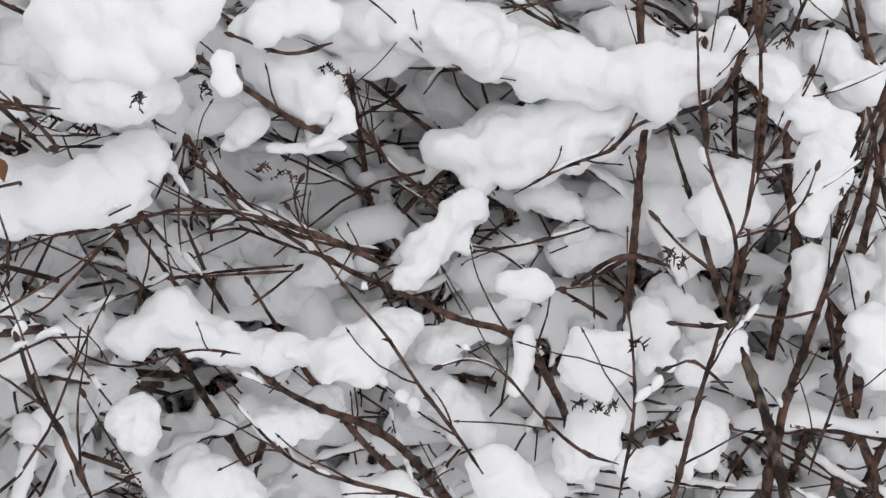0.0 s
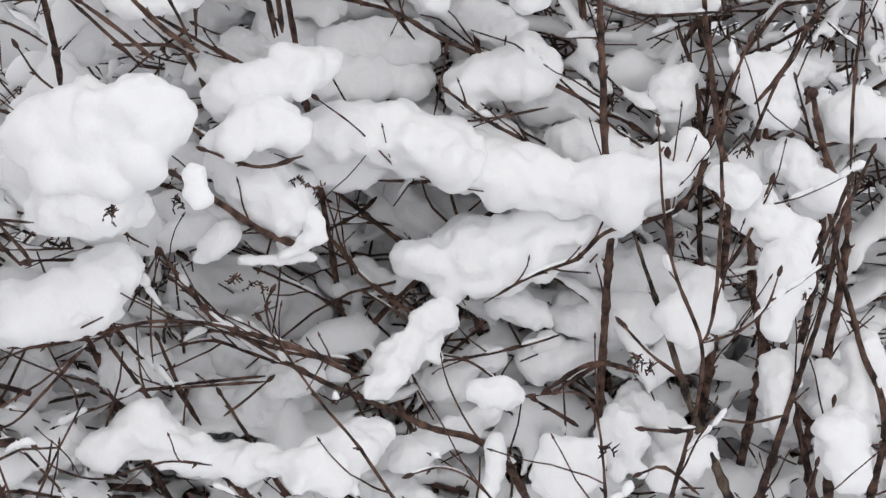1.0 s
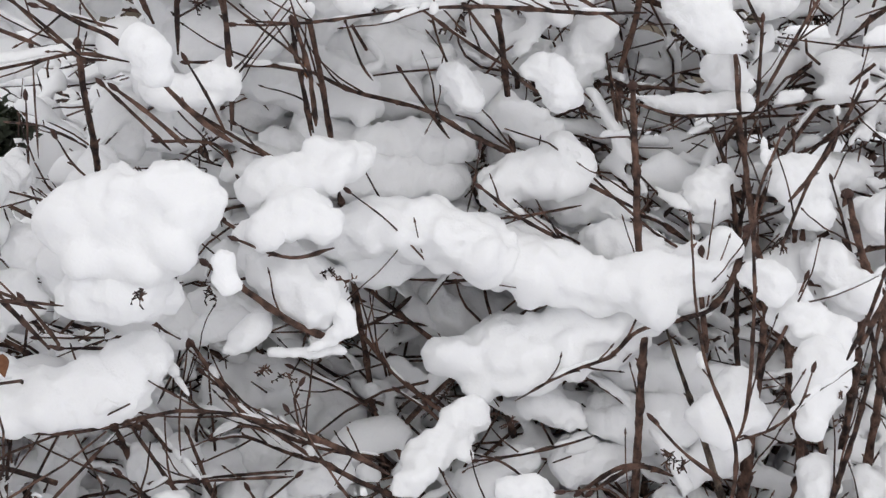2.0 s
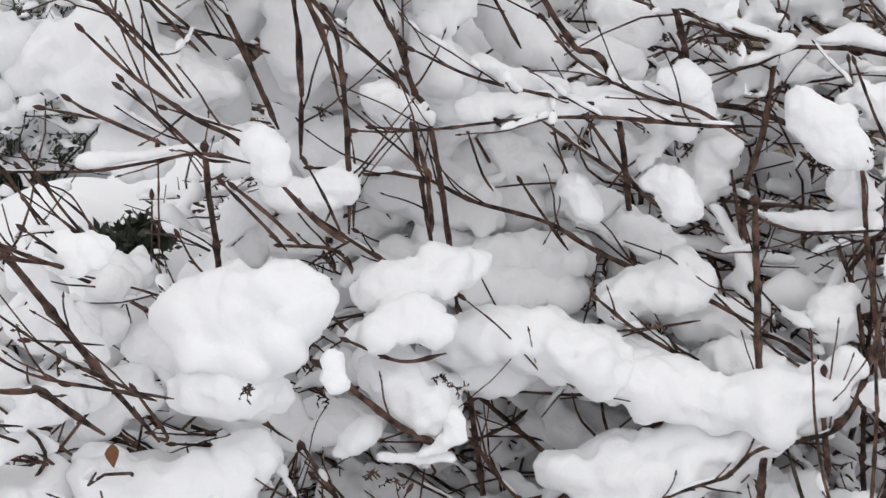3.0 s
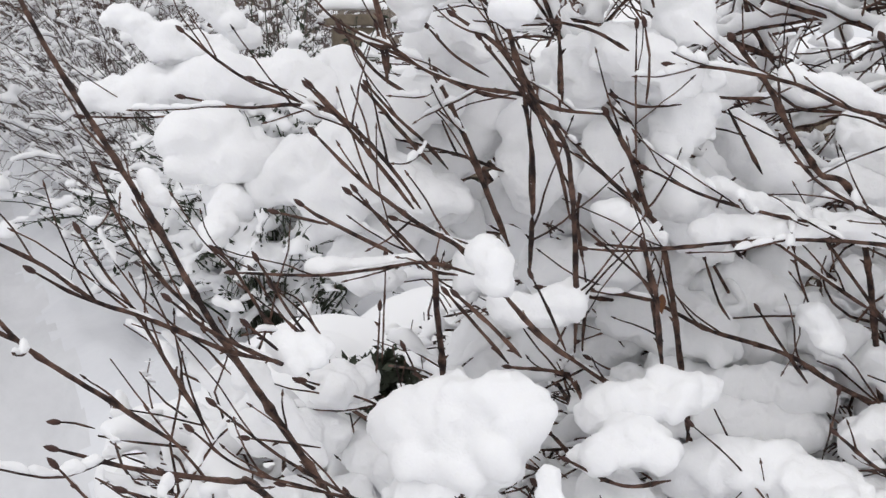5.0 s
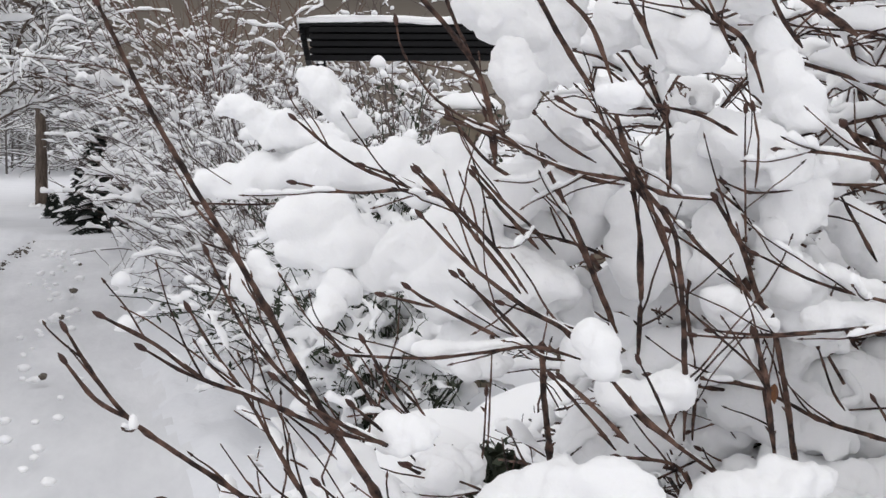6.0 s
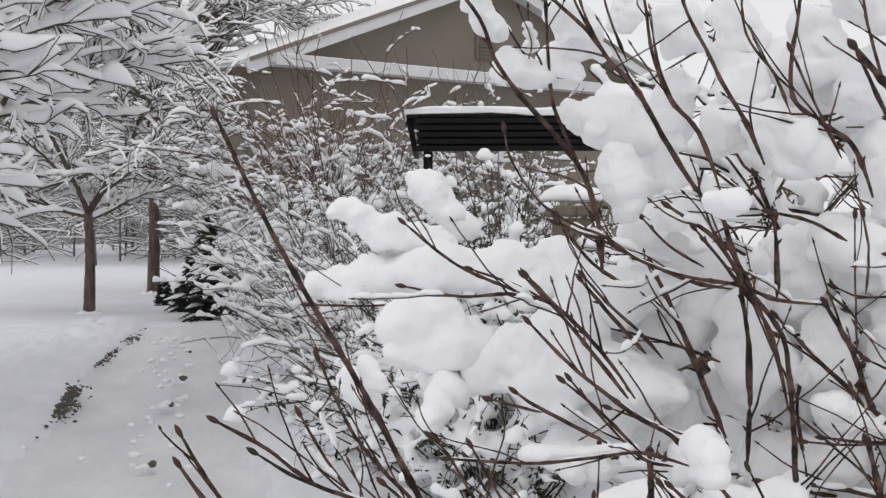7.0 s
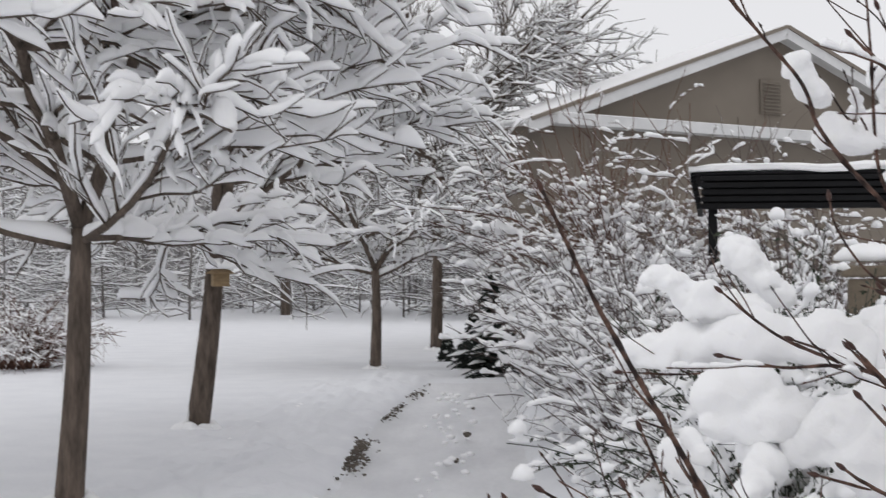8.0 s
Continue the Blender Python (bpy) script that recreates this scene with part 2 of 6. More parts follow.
clods("dead_grass", SOIL, [(-1.13, 11.9, 420, 0.4), (-1.13, 13.0, 260, 0.3), (-1.1, 15.8, 90, 0.3), (-1.05, 17.2, 100, 0.3), (-0.9, 19.2, 80, 0.4), (-1.75, 22.8, 5, 0.15), (-0.8, 20.8, 6, 0.2)],
      "bare dead grass showing along the edge of the walk", 0.015)
clods("snow_crumbs", SNOW, [(-1.35 - 0.28 * (i % 4), 7.5 + i * 0.35, 14, 0.5) for i in range(36)] + [(-0.3, 6 + i * 1.2, 5, 0.7) for i in range(12)],
      "loose crumbs of shovelled snow beside the walk", 0.04)
clods("wet_patches", SOIL, [(-0.14, 14.0, 2, 0.04), (-0.26, 9.0, 4, 0.06), (-0.2, 12.0, 2, 0.05), (-0.5, 7.6, 2, 0.05), (-0.1, 17, 1, 0.05)],
      "dark leaf scraps trodden into the walk", 0.035)


# ---- woods in the distance ----
def ridge():
    s = Soup()
    a = np.linspace(radians(85), radians(165), 90)
    rows = []
    for z in (0.0, 3.0, 6.0, 9.0, 11.0):
        r = 92 + 3 * np.sin(a * 9) + z * 0.4
        top = z + (z > 8) * 1.5 * np.sin(a * 37) * np.cos(a * 11)
        rows.append(np.stack([np.cos(a) * r, np.sin(a) * r, top + 0 * a], -1))
    g = np.array(rows)
    m, k = g.shape[:2]
    s.v.append(g.reshape(-1, 3))
    i, j = np.meshgrid(np.arange(m - 1), np.arange(k - 1), indexing="ij")
    b = (i * k + j).ravel()
    s.f = np.stack([b, b + 1, b + k + 1, b + k], -1).tolist()
    tagged(s.object("backdrop", WOODS), "hazy grey edge of distant winter woods", "backdrop", kind="structure")


ridge()


def limb_line(start, heading, length, bend, rng, n=6, wander=0.18):
    """A limb that starts along heading and bends towards bend."""
    p, h = np.array(start, float), np.array(heading, float)
    h /= np.linalg.norm(h)
    out = [p.copy()]
    for _ in range(n):
        h = h + np.array(bend) / n + rng.normal(0, wander / n**0.5, 3)
        h /= np.linalg.norm(h)
        p = p + h * length / n
        out.append(p.copy())
    return np.array(out)


def woody(rng, base, trunk_h, trunk_r, limbs, limb_len, rise, kids, kid_len, twigs, twig_len, snow, sides=5, top=True, lean=(0, 0)):
    """Lines of a tree: trunk, limbs, branches and twigs, each with its thickness."""
    lines = []
    tip = np.array(base, float) + (lean[0], lean[1], trunk_h)
    trunk = spline([base, (np.array(base) * 0.5 + tip * 0.5) + (0.02, 0, 0), tip], trunk_h / 6)
    lines.append((0, trunk, trunk_r, trunk_r * 0.75))
    leads = []
    for i in range(limbs):
        az = 2 * np.pi * (i * 0.618 + rng.uniform(0, 0.2))
        up = rise * rng.uniform(0.35, 1.35)
        start = tip - (0, 0, trunk_h * 0.1 * rng.uniform(0, 1) if i else 0)
        leader = top and i < 2
        ln = limb_len * rng.uniform(0.75, 1.15)
        if i > 5 and leads:
            lead = leads[i % len(leads)]
            k = rng.integers(1, 6)
            start = lead[k]
            ln *= 1 - 0.09 * k
        h = np.array([np.cos(az), np.sin(az), up + (2.4 if leader else 0)])
        limb = limb_line(start, h, ln, (np.cos(az) * 0.5, np.sin(az) * 0.4, 0.1), rng, 8, 0.42)
        r = trunk_r * (0.6 if leader else 0.36) * rng.uniform(0.8, 1.1)
        if leader:
            leads.append(limb)
        lines.append((1, limb, r, r * 0.25))
        for _ in range(kids):
            u = rng.uniform(0.15, 0.95)
            k = int(u * 7)
            at = limb[k] + (limb[k + 1] - limb[k]) * rng.uniform()
            d = limb[k + 1] - limb[k]
            d /= np.linalg.norm(d)
            side = np.cross(d, (0, 0, 1)) * rng.choice([-1, 1])
            hh = d * 0.9 + side * rng.uniform(0.25, 0.9) + (0, 0, rng.uniform(-0.15, 0.3))
            kl = kid_len * rng.uniform(0.5, 1.15) * (1.1 - 0.5 * u)
            kid = limb_line(at, hh, kl, (hh[0] * 0.2, hh[1] * 0.2, 0.02), rng, 6, 0.62)
            lines.append((2, kid, r * 0.34, r * 0.12))
            for _ in range(twigs):
                v = rng.uniform(0.15, 0.98)
                q = min(5, int(v * 6))
                dd = kid[q + 1] - kid[q]
                dd /= np.linalg.norm(dd)
                sd = np.cross(dd, (0, 0, 1)) * rng.choice([-1, 1])
                th = dd + sd * rng.uniform(0.25, 0.8) + (0, 0, rng.uniform(-0.15, 0.35))
                tw = limb_line(kid[q], th, twig_len * rng.uniform(0.4, 1.2), (0, 0, -0.05), rng, 4, 0.5)
                lines.append((3, tw, r * 0.14, r * 0.07))
    return lines


def snowy_tree(name, label, base, seed, bark=None, twig_min=0.004, snow_h=(0.05, 0.04, 0.03, 0.018), limb_parts=True, fine=1.0, **kw):
    rng = np.random.default_rng(seed)
    lines = woody(rng, base, snow=1, **kw)
    top = new(name)
    top.location = base
    off = np.array(base, float)
    tagged(top, label, "tree")
    crown, snow = Soup(), Soup()
    for level, line, r0, r1 in lines:
        sides = (10, 6, 4, 3)[level]
        if level == 0:
            s = Soup()
            tube(s, line - off, r0 * 1.12, r1, sides)
            s.object("trunk", bark or TREE_BARK, top)
            for _ in range(9):
                k = rng.integers(0, len(line) - 1)
                p = line[k] + (line[k + 1] - line[k]) * rng.uniform() + np.array([-0.9, -0.35, 0]) * r0
                q = rng.uniform(0.012, 0.03)
                snow_strip(snow, np.linspace(p, p + (0.01, 0.01, rng.uniform(0.05, 0.16)), 6), q, q, rng, 7, 0.5, -0.8)
            for q in range(14):
                az = q * 0.45
                p = off + np.array([np.cos(az), np.sin(az), 0]) * r0 * 1.5 + (0, 0, 0.05)
                snow_strip(snow, np.linspace(p - (0.09, 0, 0), p + (0.09, 0, 0), 6), 0.08, rng.uniform(0.04, 0.09), rng, 8, 0.4, -0.9)
        elif level == 1 and limb_parts:
            s = Soup()
            tube(s, line - off, r0, max(r1, twig_min), sides)
            s.object("limb", bark or TREE_BARK, top)
        else:
            tube(crown, line - off, max(r0, twig_min * (0, 2.0, 1.4, 0.95)[level]), max(r1, twig_min * 0.7), sides)
        if level:
            line = spline(line, 0.09 * fine)
            h = snow_h[level]
            fat = max(r0, twig_min * 1.2) if level > 1 else (r0 + r1) / 2
            snow_pieces(snow, line + (0, 0, fat * 0.75), max(fat * 0.95, h * 0.42), h * 1.02, rng, (0.06, 0.06, 0.055, 0.05)[level] * fine, (0.15, 0.6), (0, 0.99, 0.95, 0.9)[level], 7, 0.6, -0.28)
    crown.object("crown", bark or TREE_BARK, top, "bare crown of fine twigs")
    tagged(snow.object("snow_on_tree", SNOW_FAR), "fresh snow lying along the bare tree limbs", "snow", kind="stuff")
    return top


snowy_tree("tree", "young bare tree with brown bark, loaded with fresh snow", (-2.68, 9.35, 0), 3, trunk_h=1.85, trunk_r=0.09, limbs=18, limb_len=3.4, rise=0.48,
           kids=17, kid_len=1.6, twigs=11, twig_len=0.5, twig_min=0.0052, snow_h=(0.05, 0.095, 0.078, 0.047), lean=(0.06, 0.05))
snowy_tree("tree", "bare tree with a birdhouse on its trunk, loaded with snow", (-2.82, 14.27, 0), 8, trunk_h=2.1, trunk_r=0.11, limbs=18, limb_len=3.7, rise=0.5,
           kids=17, kid_len=1.7, twigs=11, twig_len=0.55, twig_min=0.0065, snow_h=(0.05, 0.1, 0.083, 0.05), lean=(0.2, 0.05))
snowy_tree("tree", "slim bare tree beside the far walk, loaded with snow", (-1.79, 24.1, 0), 12, trunk_h=1.7, trunk_r=0.09, limbs=16, limb_len=3.4, rise=0.48,
           kids=14, kid_len=1.5, twigs=11, twig_len=0.5, twig_min=0.008, snow_h=(0.05, 0.065, 0.055, 0.042), fine=1.5)
snowy_tree("tree", "tall bare tree behind the lawn, loaded with snow", (-1.0, 31, 0), 21, trunk_h=3.0, trunk_r=0.12, limbs=18, limb_len=5.6, rise=1.2,
           kids=14, kid_len=2.2, twigs=8, twig_len=0.9, twig_min=0.009, snow_h=(0.05, 0.06, 0.05, 0.038), limb_parts=False, fine=2.2)
snowy_tree("tree", "tall bare tree at the edge of the lawn under snow", (-8.2, 60, 0), 22, trunk_h=4.0, trunk_r=0.2, limbs=16, limb_len=7.0, rise=1.0,
           kids=12, kid_len=2.8, twigs=6, twig_len=1.2, twig_min=0.01, snow_h=(0.05, 0.07, 0.06, 0.05), limb_parts=False, fine=3.0)


def far_woods():
    rng = np.random.default_rng(31)
    wood, snow = Soup(), Soup()
    for i in range(90):
        y = rng.uniform(50, 84)
        x = rng.uniform(-0.42, 0.16) * y
        h = rng.uniform(5, 10)
        r = rng.uniform(0.02, 0.075)
        base = np.array([x, y, 0.0])
        tr = limb_line(base, (0, 0, 1), h, (0, 0, 0), rng, 5, 0.08)
        tube(wood, tr, r, r * 0.3, 5)
        for _ in range(42):
            u = rng.uniform(0.03, 1)
            at = base + (0, 0, h * u)
            az = rng.uniform(0, 6.28)
            ln = h * 0.42 * (1.15 - 0.7 * u) * rng.uniform(0.5, 1.2)
            br = limb_line(at, (np.cos(az), np.sin(az), rng.uniform(-0.1, 0.6)), ln, (0, 0, -0.1), rng, 4, 0.3)
            tube(wood, br, 0.022, 0.01, 3)
            snow_strip(snow, br + (0, 0, 0.03), 0.04, 0.045, rng, 5)
            for k in (1, 2, 3):
                h2 = br[k + 1] - br[k] + rng.normal(0, 0.35, 3) * ln / 4
                tw = limb_line(br[k], h2, ln * 0.5, (0, 0, -0.2), rng, 2, 0.3)
                tube(wood, tw, 0.014, 0.008, 3)
                snow_strip(snow, tw + (0, 0, 0.02), 0.026, 0.03, rng, 4)
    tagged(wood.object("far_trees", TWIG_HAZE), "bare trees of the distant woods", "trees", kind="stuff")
    tagged(snow.object("snow_on_far_trees", SNOW_FAR), "fresh snow on the distant trees", "snow", kind="stuff")


far_woods()


# ---- shrubs along the walk ----
def snowy_shrub(name, label, at, height, spread, stems, seed, bark, snow_h=0.03, puff=0.0, droop=0.0, kids=5, r=0.008, leaves=0):
    """Many stems from one foot, each with side twigs, snow on all of them and puffs of snow at the tips."""
    rng = np.random.default_rng(seed)
    snow_h, puff = snow_h * 1.4, puff * 1.1
    top = new(name)
    top.location = at
    off = np.array(at, float)
    tagged(top, label, "shrub", "shrubs along the walk")
    wood, snow, leafage = Soup(), Soup(), Soup()
    for i in range(stems):
        az = rng.uniform(0, 2 * np.pi)
        out = rng.uniform(0.05, 1) ** 0.7
        h = np.array([np.cos(az) * out * spread / height, np.sin(az) * out * spread / height, 1.0])
        ln = height * rng.uniform(0.55, 1.1)
        foot = np.array([np.cos(az), np.sin(az), 0]) * out * spread * 0.45
        line = limb_line(foot, h, ln, (np.cos(az) * out * 0.7, np.sin(az) * out * 0.7, -0.35 * out - droop), rng, 7, 0.42)
        stem = Soup() if i < 45 else wood
        tube(stem, line, r * 1.2, r * 0.5, 4)
        if i < 45:
            stem.object("stem", bark, top)
        snow_pieces(snow, line[2:] + off + (0, 0, r), snow_h * 0.75, snow_h, rng, 0.045, (0.08, 0.3), 0.85, 5)
        for _ in range(kids):
            k = rng.integers(2, 7)
            d = line[k + 1] - line[k] if k < 7 else line[k] - line[k - 1]
            d = d / np.linalg.norm(d)
            tw = limb_line(line[k], d + rng.normal(0, 0.8, 3), height * 0.22 * rng.uniform(0.5, 1.3), (0, 0, -0.2 - droop), rng, 4, 0.5)
            tube(wood, tw, r * 0.55, r * 0.3, 3)
            snow_pieces(snow, tw + off + (0, 0, r * 0.6), snow_h * 0.85, snow_h * 1.1, rng, 0.04, (0.06, 0.3), 0.92, 5)
            for _ in range(leaves):
                p = tw[rng.integers(1, 4)] + rng.normal(0, 0.015, 3)
                d = rng.normal(0, 1, 3)
                d /= np.linalg.norm(d)
                e = np.cross(d, rng.normal(0, 1, 3))
                e /= np.linalg.norm(e) + 1e-9
                q = rng.uniform(0.012, 0.024)
                leafage.v.append(np.array([p, p + d * q + e * q * 0.5, p + d * q * 2.1, p + d * q - e * q * 0.5]))
                leafage.f.append([leafage.n, leafage.n + 1, leafage.n + 2, leafage.n + 3])
                leafage.n += 4
            if puff and rng.uniform() < 0.5:
                c = tw[-1] + off
                w = puff * rng.uniform(0.5, 1.6)
                snow_strip(snow, np.linspace(c - (w, 0, 0), c + (w, 0, 0), 6), w, w * 1.1, rng, 8, 0.15)
    tagged(wood.object("branchwork", bark, top), kind="stuff")
    if leaves:
        tagged(leafage.object("foliage", TWIG_GREEN, top, "small dark evergreen leaves"), kind="stuff")
    tagged(fuse(snow.object("snow_on_shrub", SNOW_FAR), max(0.008, snow_h * 0.8), 2), "fresh snow caught in the shrub's twigs", "snow", kind="stuff")
    return top


SHRUBS = "bare twiggy shrub bowed under fresh snow beside the walk"
snowy_shrub("shrub", SHRUBS, (1.4, 8.3, 0), 1.15, 0.7, 90, 41, TWIG_FAR, 0.016, 0.020, kids=8, r=0.005)
snowy_shrub("shrub", SHRUBS, (1.45, 10.4, 0), 1.55, 0.75, 110, 42, TWIG_FAR, 0.018, 0.022, kids=8, r=0.005)
snowy_shrub("shrub", SHRUBS, (1.5, 13.0, 0), 1.95, 0.9, 110, 43, TWIG_FAR, 0.022, 0.027, kids=8, r=0.006)
snowy_shrub("shrub", SHRUBS, (1.7, 16.0, 0), 2.3, 1.0, 110, 44, TWIG_FAR, 0.026, 0.033, kids=8, r=0.007)
snowy_shrub("shrub", SHRUBS, (1.9, 19.2, 0), 2.6, 1.2, 110, 45, TWIG_FAR, 0.03, 0.037, kids=8)
snowy_shrub("shrub", "tall twiggy shrub beside the spruce, white with snow", (1.75, 22.8, 0), 3.6, 1.1, 120, 53, TWIG_FAR, 0.035, 0.044, kids=8)
snowy_shrub("shrub", SHRUBS, (2.35, 11.4, 0), 1.9, 0.9, 80, 46, TWIG_FAR, 0.024, 0.04, kids=8, leaves=2)
snowy_shrub("shrub", "leafy evergreen shrub half buried in snow", (1.4, 6.6, 0), 1.5, 0.3, 60, 47, TWIG_GREEN, 0.02, 0.034, kids=9, r=0.005, leaves=4)
snowy_shrub("shrub", "reddish-brown twiggy shrub before the house, tipped with snow", (2.3, 22.5, 0), 4.6, 1.3, 90, 48, TWIG_RED, 0.03, kids=8, r=0.012)
snowy_shrub("shrub", "tall bare shrub before the house with puffs of snow", (4.1, 19.5, 0), 3.7, 1.2, 70, 49, TWIG_FAR, 0.03, 0.04, kids=6, r=0.01)
snowy_shrub("shrub", "reddish weeping shrub on the lawn under snow", (-7.7, 24.0, 0), 1.7, 0.9, 170, 50, TWIG_RED, 0.016, droop=0.7, kids=8)
snowy_shrub("shrub", SHRUBS, (3.1, 14.2, 0), 2.0, 1.0, 90, 51, TWIG_FAR, 0.026, 0.05, kids=7)
snowy_shrub("shrub", "dense dark evergreen shrub before the pillar, dusted with snow", (1.55, 7.0, 0), 1.62, 0.24, 70, 54, TWIG_GREEN, 0.02, 0.03, kids=9, r=0.005, leaves=5)
snowy_shrub("shrub", "small dark evergreen shrub half buried in snow", (1.0, 3.45, 0.56), 0.13, 0.05, 30, 52, TWIG_GREEN, 0.006, kids=6, r=0.004, leaves=6)


def snow_bank():
    """The rounded heap of ploughed snow behind the near shrub."""
    rng = random.Random(3)
    bm = bmesh.new()
    for x, y, z, r in ((1.0, 3.95, 0.28, 0.42), (1.4, 4.05, 0.3, 0.45), (1.8, 3.85, 0.25, 0.42), (0.72, 4.25, 0.1, 0.33), (2.2, 3.5, 0.2, 0.45), (0.9, 3.6, 0.15, 0.36)):
        for k in range(6):
            q = r * (1 if k == 0 else rng.uniform(0.25, 0.5))
            o = Vector((0, 0, 0)) if k == 0 else Vector((rng.uniform(-1, 1), rng.uniform(-1, 0.4), rng.uniform(0.0, 0.8))).normalized() * r * 0.75
            bmesh.ops.create_icosphere(bm, subdivisions=3, radius=q, matrix=Matrix.Translation(Vector((x, y, z)) + o))
    ob = part("snow_bank", bm, SNOW, None, "", True)
    fuse(ob, 0.02, 8)
    tagged(ob, "rounded bank of heaped snow beside the shrub", "snow bank")


snow_bank()


def small_spruce(at, height, seed):
    rng = np.random.default_rng(seed)
    top = new("spruce")
    top.location = at
    tagged(top, "small dark green spruce with snow on its boughs", "tree")
    s = Soup()
    tube(s, spline([(0, 0, 0), (0, 0, height)], 0.2), 0.04, 0.01, 6)
    s.object("trunk", TREE_BARK, top)
    n, sn = Soup(), Soup()
    for _ in range(170):
        u = rng.uniform(0.05, 0.98)
        az = rng.uniform(0, 6.28)
        ln = height * 0.42 * (1.05 - u) * rng.uniform(0.5, 1.3)
        line = limb_line((0, 0, height * u), (np.cos(az), np.sin(az), 0.1), ln, (0, 0, -0.4), rng, 4, 0.1)
        for q in np.linspace(0.1, 1, 9):
            k = min(3, int(q * 4))
            p = line[k] + (line[k + 1] - line[k]) * (q * 4 - k)
            for sd in (-1, 1):
                d = np.array([-np.sin(az) * sd, np.cos(az) * sd, -0.25]) + line[k + 1] - line[k]
                tube(n, np.array([p, p + d * 0.05, p + d * 0.11]), 0.014, 0.004, 3)
        tube(n, line, 0.02, 0.008, 3)
        if rng.uniform() < 0.22:
            snow_strip(sn, line[1:] + np.array(at) + (0, 0, 0.02), 0.06, 0.05, rng, 6)
    n.object("needles", NEEDLE, top)
    tagged(sn.object("snow_on_spruce", SNOW_FAR), "fresh snow on the spruce boughs", "snow", kind="stuff")


small_spruce((0.14, 22.2, 0), 1.65, 61)
small_spruce((-0.15, 24.6, 0), 1.0, 62)
small_spruce((-0.65, 26.5, 0), 0.5, 63)


# ---- house ----
def house():
    top = new("house")
    top.matrix_world = pose(1.15, 28.23, 0, 0, 0, 32.91)
    tagged(top, "taupe stucco house with a white-trimmed gable under snow", "house")
    W, H, R, D = 12.04, 4.73, 2.14, 1.4
    bm = bmesh.new()
    prof = [(0, 0), (W, 0), (W, H), (W / 2, H + R), (0, H)]
    f = bm.faces.new([bm.verts.new((u, 0, z)) for u, z in prof])
    ext = bmesh.ops.extrude_face_region(bm, geom=[f])
    bmesh.ops.translate(bm, vec=(0, D, 0), verts=[v for v in ext["geom"] if isinstance(v, bmesh.types.BMVert)])
    bmesh.ops.recalc_face_normals(bm, faces=bm.faces[:])
    part("wall", bm, STUCCO, top)
    part("rear_wing", box(W * 0.55, 7.0, H - 0.3, (W * 0.7, D + 3.5, (H - 0.3) / 2)), STUCCO, top)
    part("rear_roof", box(W * 0.55 + 0.6, 7.4, 0.3, (W * 0.7, D + 3.6, H - 0.15), 0.04), SNOW, top, "snow-covered roof of the rear wing")
    slope = math.atan2(R, W / 2)
    ln = math.hypot(R, W / 2) + 0.75
    for sgn in (-1, 1):
        c = Matrix.Translation((W / 2, 0, H + R + 0.04)) @ Matrix.Rotation(sgn * slope, 4, "Y")
        for name, material, thick, up, y0, y1, reach in (("roof", WHITE_PAINT, 0.1, 0.0, -0.5, D + 0.2, 0.0), ("snow_cover", SNOW, 0.03, 0.07, -0.38, D + 0.2, 0.01)):
            bm = box(ln + reach, y1 - y0, thick, (sgn * (ln + reach) / 2, (y0 + y1) / 2, up), 0.02)
            bm.transform(c)
            part(name, bm, material, top, "thin snow on the roof" if name == "snow_cover" else "")
        bm = box(ln, 0.05, 0.22, (sgn * ln / 2, -0.53, -0.08), 0.006)
        bm.transform(c)
        part("bargeboard", bm, WHITE_PAINT, top)
        bm = box(ln - 0.1, 0.05, 0.08, (sgn * (ln - 0.1) / 2, -0.57, 0.055), 0.006)
        bm.transform(c)
        part("drip_edge", bm, STUCCO, top, "dark metal drip edge")
    part("cornice", box(W + 0.3, 0.7, 0.12, (W / 2, -0.35, H - 0.1), 0.01), WHITE_PAINT, top, "white painted cornice board")
    part("cornice_lip", box(W + 0.3, 0.06, 0.22, (W / 2, -0.73, H - 0.1), 0.01), WHITE_PAINT, top)
    part("snow_ledge", box(W + 0.2, 0.7, 0.05, (W / 2, -0.38, H), 0.02), SNOW, top, "thin snow along the cornice")
    vent = part("vent", box(0.6, 0.06, 0.75, (W / 2, -0.03, H + R * 0.36), 0.01), STUCCO, top, "louvred gable vent in taupe paint")
    for i in range(9):
        bm = box(0.5, 0.08, 0.016, (0, 0, 0), 0.003)
        bm.transform(Matrix.Translation((W / 2, -0.08, H + R * 0.36 - 0.31 + i * 0.077)) @ Matrix.Rotation(0.6, 4, "X"))
        part("slat", bm, STUCCO, vent)


house()


